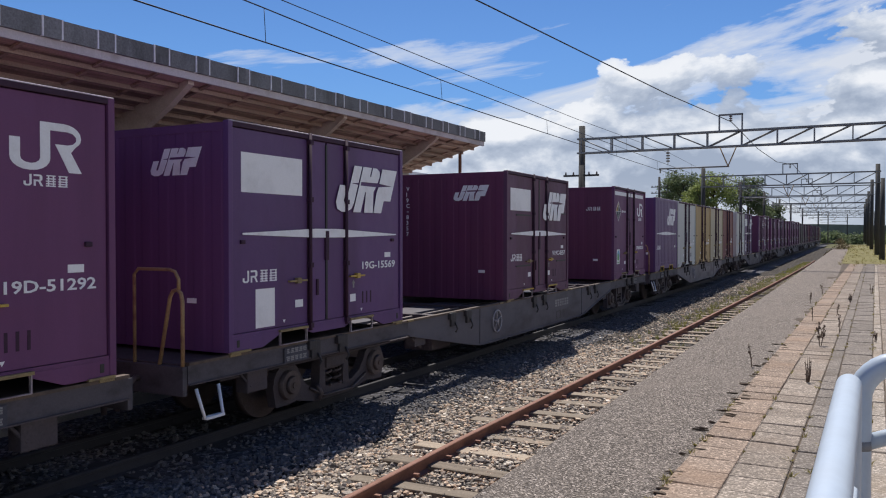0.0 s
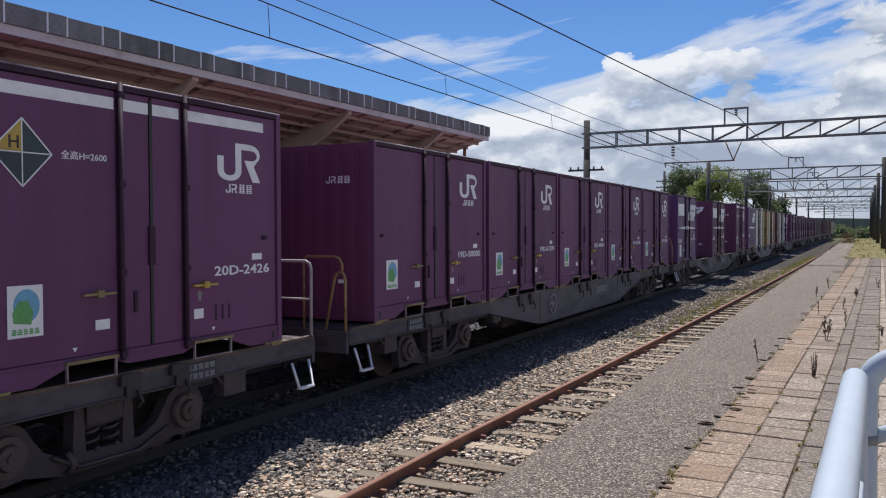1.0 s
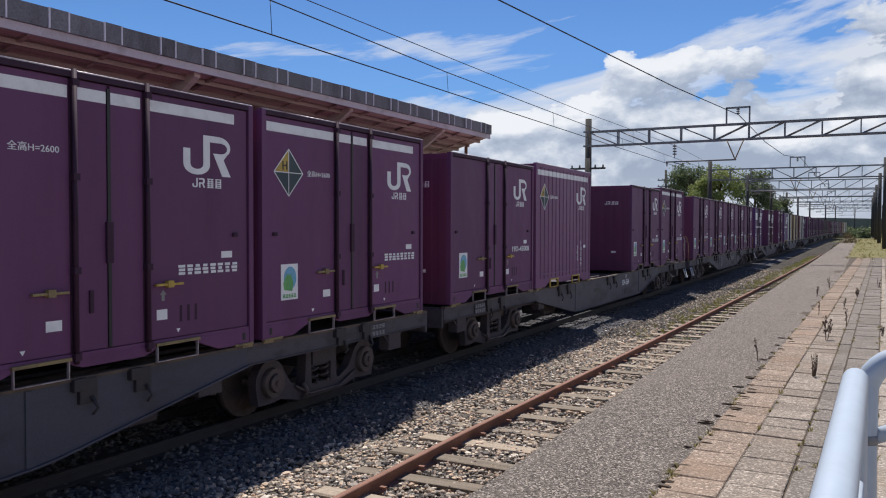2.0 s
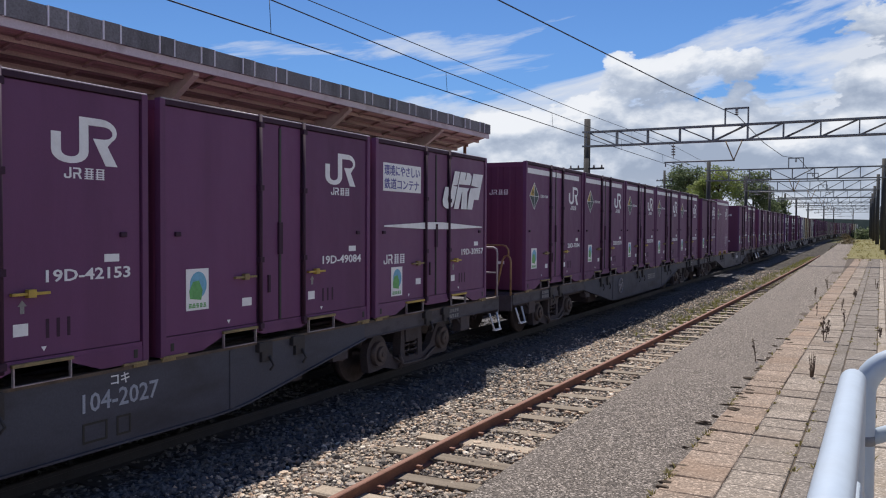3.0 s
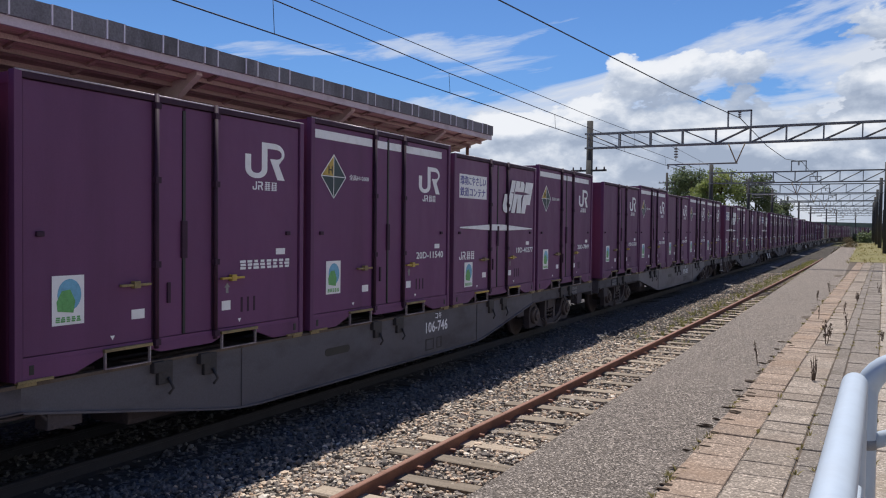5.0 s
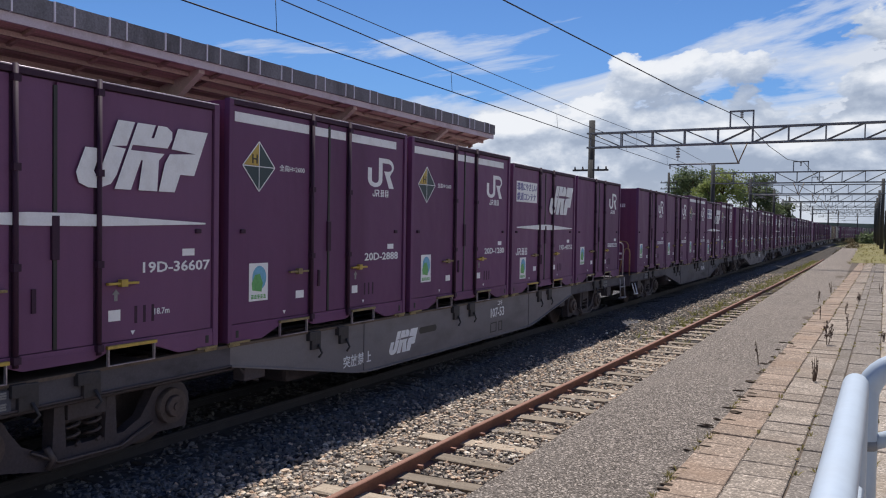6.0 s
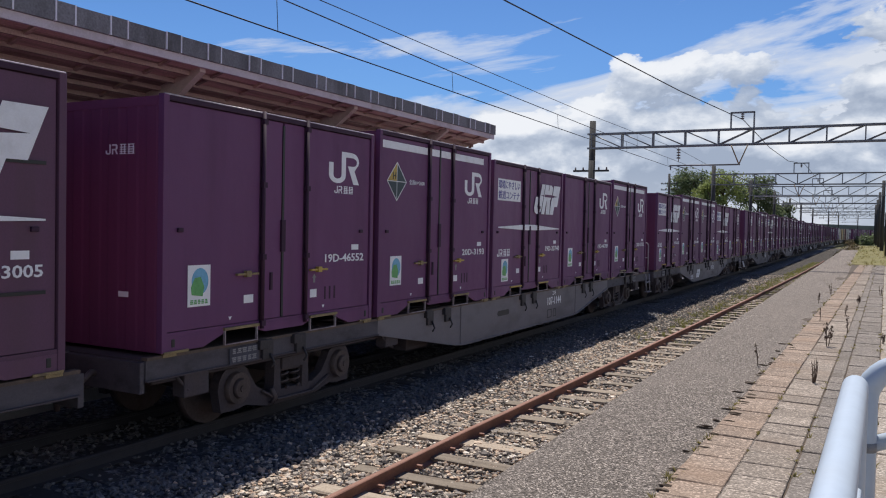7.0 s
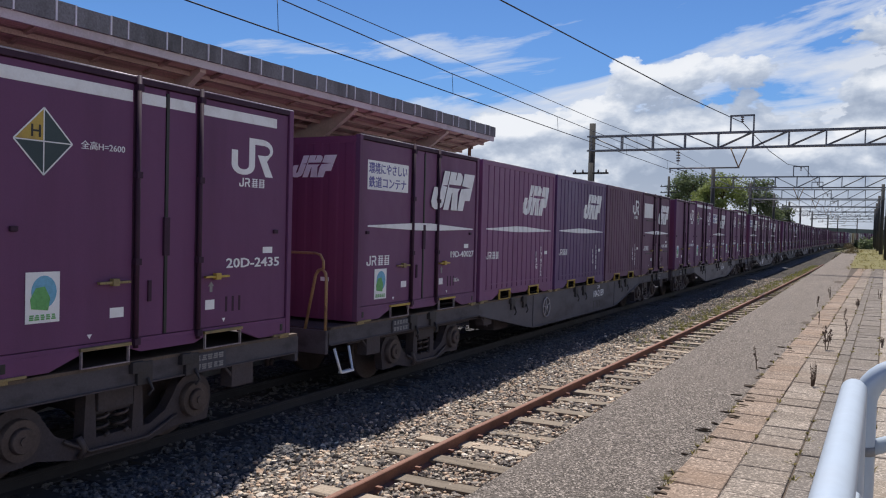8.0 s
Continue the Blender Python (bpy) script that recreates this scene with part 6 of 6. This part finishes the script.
            if s < 0:
                tube(bm, [(x, y2, FLOOR_Z - 0.1), (x, y2, FLOOR_Z + 0.60), (x - 0.02 * g, y2, FLOOR_Z + 0.68), (x - 0.07 * g, y2, FLOOR_Z + 0.72), (x - 0.13 * g, y2, FLOOR_Z + 0.70), (x - 0.17 * g, y2, FLOOR_Z + 0.64), (x - 0.33 * g, y2, FLOOR_Z - 0.1)], 0.021, 8)
                tube(bm, [(x - 0.05 * g, y2, FLOOR_Z + 0.72), (x - 0.05 * g, y2, FLOOR_Z + 0.82), (x - 0.10 * g, y2, FLOOR_Z + 0.90), (x - 0.18 * g, y2, FLOOR_Z + 0.92), (x - 0.62 * g, y2, FLOOR_Z + 0.92), (x - 0.68 * g, y2, FLOOR_Z + 0.86), (x - 0.68 * g, y2, FLOOR_Z - 0.1)], 0.018, 8)
                part("grab_rail", bm, RAIL_OCHRE, w, "worn ochre end grab rail")
            else:
                tube(bm, [(x, y2, FLOOR_Z - 0.30), (x, y2, FLOOR_Z + 0.80), (x - 0.02 * g, y2, FLOOR_Z + 0.86), (x - 0.08 * g, y2, FLOOR_Z + 0.89), (x - 0.60 * g, y2, FLOOR_Z + 0.89), (x - 0.66 * g, y2, FLOOR_Z + 0.83), (x - 0.66 * g, y2, FLOOR_Z - 0.1)], 0.020, 8)
                tube(bm, [(x, y2, FLOOR_Z + 0.42), (x - 0.66 * g, y2, FLOOR_Z + 0.42)], 0.014, 6)
                part("grab_rail", bm, RAIL_GREY, w, "grey end grab rail")
            bm = bmesh.new()
            plain = s < 0 or paint is not GREY_LIGHT
            if plain:
                y3, xx = yy - s * 0.26, x + 0.05 * g
                tube(bm, [(xx, y3 - 0.16, FLOOR_Z - 0.30), (xx + 0.09 * g, y3 - 0.13, FLOOR_Z - 0.60), (xx + 0.09 * g, y3 + 0.13, FLOOR_Z - 0.60), (xx, y3 + 0.16, FLOOR_Z - 0.30)], 0.019, 7)
                box(bm, xx + 0.05 * g, xx + 0.12 * g, y3 - 0.13, y3 + 0.13, FLOOR_Z - 0.615, FLOOR_Z - 0.59)
            else:
                y3, xx = yy - 0.22, x + 0.05 * g
                for e in (-0.22, 0.22):
                    tube(bm, [(xx, y3 + e, FLOOR_Z - 0.08), (xx + 0.04 * g, y3 + e, FLOOR_Z - 0.62)], 0.017, 7)
                box(bm, xx - 0.01, xx + 0.05, y3 - 0.22, y3 + 0.22, FLOOR_Z - 0.335, FLOOR_Z - 0.315)
                box(bm, xx - 0.02, xx + 0.09, y3 - 0.25, y3 + 0.25, FLOOR_Z - 0.635, FLOOR_Z - 0.61)
            part("step", bm, PLATE if plain else RAIL_GREY, w, "white-edged shunter's step" if plain else "grey two-rung step")
    if "b" in rails:
        bm = bmesh.new()
        cy = 7.2
        ring = [(1.22, cy + 0.2 * math.cos(a), FLOOR_Z - 0.35 + 0.2 * math.sin(a)) for a in (k * math.tau / 20 for k in range(21))]
        tube(bm, ring, 0.014, 6, caps=False)
        for k in range(5):
            a = k * math.tau / 5 + 0.4
            tube(bm, [(1.21, cy, FLOOR_Z - 0.35), (1.22, cy + 0.2 * math.cos(a), FLOOR_Z - 0.35 + 0.2 * math.sin(a))], 0.010, 5)
        tube(bm, [(1.17, cy, FLOOR_Z - 0.35), (1.24, cy, FLOOR_Z - 0.35)], 0.035, 10)
        part("brake_wheel", bm, RAIL_GREY, w, "worn grey hand brake wheel")
    for yy in (0.95, WAGON_LEN - 1.5):
        p = part("data_plate", boxes((1.195, 1.21, yy, yy + 0.46, FLOOR_Z - 0.25, FLOOR_Z - 0.07), bevel=0.004), GREY_BLUE, w, "weathered blue-grey data plate")
        bm = bars(bmesh.new(), yy + 0.03, FLOOR_Z - 0.135, 5, 0.4, 0.055, 1.21, 5)
        bars(bm, yy + 0.03, FLOOR_Z - 0.225, 5, 0.4, 0.055, 1.21, 6)
        part("data_bars", bm, GREY_FADED, p, "faded bars of writing")
    for yy, ww in ((10.62, 0.26), (10.98, 0.16)):
        bm = bmesh.new()
        z0, z1 = FLOOR_Z - 0.64, FLOOR_Z - 0.46
        for r in (rect(yy, yy + ww, z0, z0 + 0.02), rect(yy, yy + ww, z1 - 0.02, z1), rect(yy, yy + 0.02, z0 + 0.02, z1 - 0.02), rect(yy + ww - 0.02, yy + ww, z0 + 0.02, z1 - 0.02)):
            plate(bm, r, 1.1915)
        part("stencil_box", bm, INK, w, "dark stencilled frame")
    for yy, hh in ((0.35, 0.26), (4.15, 0.22), (W - 4.6, 0.24), (W - 0.9, 0.26)):
        bm = boxes((1.0, 1.17, yy, yy + 0.34, FLOOR_Z - 0.24 - hh, FLOOR_Z - 0.25), bevel=0.02)
        tube(bm, [(1.1, yy - 0.12, FLOOR_Z - 0.2), (1.16, yy + 0.05, FLOOR_Z - 0.42), (1.1, yy + 0.3, FLOOR_Z - 0.5)], 0.018, 6)
        part("under_box", bm, IRON, w, "dark brake gear box")
    bm = bmesh.new()
    tube(bm, [(1.08, 0.0, FLOOR_Z - 0.30), (1.08, 4.4, FLOOR_Z - 0.31), (1.0, 6.2, FLOOR_Z - 0.62)], 0.02, 6)
    part("brake_pipe", bm, IRON, w)
    for yy in (5.2, 13.4):
        part("brake_cylinder", boxes((0.35, 0.9, yy, yy + 0.7, 0.34, 0.68), bevel=0.06), IRON, w)
    return w


def build_train():
    kinds, paints, moving, numbered = {}, {}, [], []
    for s0, paint, number, rails, berths in TRAIN:
        if (paint, rails) not in paints:
            w = paints[paint, rails] = make_wagon(paint, rails)
        else:
            w = copy_thing(paints[paint, rails], pose(0, 0, 0))
        moving.append((w, s0, 0.0, 0.0))
        numbered.append((w, "wagon", number))
        for i, berth in enumerate(berths):
            if not berth:
                continue
            kind, _, num = berth.partition(" ")
            if kind not in kinds:
                c = kinds[kind] = make_container(kind)
            else:
                c = copy_thing(kinds[kind], pose(0, 0, 0))
            moving.append((c, s0 + i * PITCH + LEN / 2, FLOOR_Z, 0.0))
            numbered.append((c, kind, num))
    blank = blank_wagon = None
    for ob, kind, num in numbered:
        if not num:
            if kind == "wagon":
                if blank_wagon is None:
                    blank_wagon = part("number_bars", bars(bmesh.new(), 10.5, FLOOR_Z - 0.36, 6, 0.95, 0.16, 1.192, 9), GREY_FADED, ob, "faded grey bars").data
                else:
                    part("number_bars", blank_wagon, GREY_FADED, ob)
            elif blank is None:
                blank = part("number_bars", bars(bmesh.new(), Y(2.6), 0.80, 8, 0.85, 0.10, HALF - 0.018, 4), WHITE, ob).data
            else:
                part("number_bars", blank, WHITE, ob)
            continue
        if kind == "wagon":
            lettering("wagon_number", num, 0.17, BLUE_FADED if num == "104-2027" else WHITE, ob, 1.193, 10.62, FLOOR_Z - 0.37, 0.012)
            lettering("wagon_class", "コキ", 0.10, WHITE, ob, 1.193, 10.92, FLOOR_Z - 0.17, 0.01)
            if num == "107-53":
                part("mark", mark_slant(bmesh.new(), 7.1, FLOOR_Z - 0.58, 0.85, 0.32, 1.192), WHITE, ob, "slanted white mark")
                lettering("warning", "突放禁止", 0.16, WHITE, ob, 1.193, 6.0, FLOOR_Z - 0.60, 0.01)
        elif "|" in num:
            a, b = num.split("|")
            x = HALF - 0.004
            for j, ch in enumerate(a):
                lettering("number", ch, 0.105, WHITE, ob, x, Y(2.66), 0.74 - 0.125 * j, 0.014)
            for j, ch in enumerate(b):
                lettering("number", ch, 0.105, WHITE, ob, x, Y(2.93), 0.84 - 0.125 * j, 0.014)
        else:
            wd = 0.86 if len(num) < 10 else 0.95
            lettering("number", num, 0.105, WHITE, ob, HALF - 0.017, Y(3.57 if kind == "19J" else 3.48) - wd, 0.80, 0.018, wd)
            if num in ("19D-50508", "V19C-8357"):
                for j, ch in enumerate(num):
                    if ch == "-":
                        part("end_number", plate(bmesh.new(), rect(-0.985, -0.945, 2.18 - 0.115 * j, 2.192 - 0.115 * j), LEN / 2 + 0.003), WHITE, ob, at=END_TURN)
                        continue
                    lettering("end_number", ch, 0.085, WHITE, ob, LEN / 2 + 0.003, -1.0, 2.15 - 0.115 * j, 0.015, turned=END_TURN)
            if num in ("19D-36607", "19D-40027"):
                lettering("volume_note", "18.7m", 0.06, WHITE, ob, HALF - 0.017, Y(2.85), 0.4, 0.01)
    return moving


MOVING = build_train()


def travelled(t):
    return 23.199 * t + 0.01125 * t * t


def motions():
    """The train runs past, away from the camera, at about 83 km/h."""
    for ob, s0, z, _ in MOVING:
        turning = s0 + travelled(8.0) > BEND_Y - 5
        times = [0.5 * k for k in range(17)] if turning else [0.0, 2.0, 4.0, 6.0, 8.0]
        walk(ob, [(t, on_track(s0 + travelled(t), z)) for t in times])


motions()
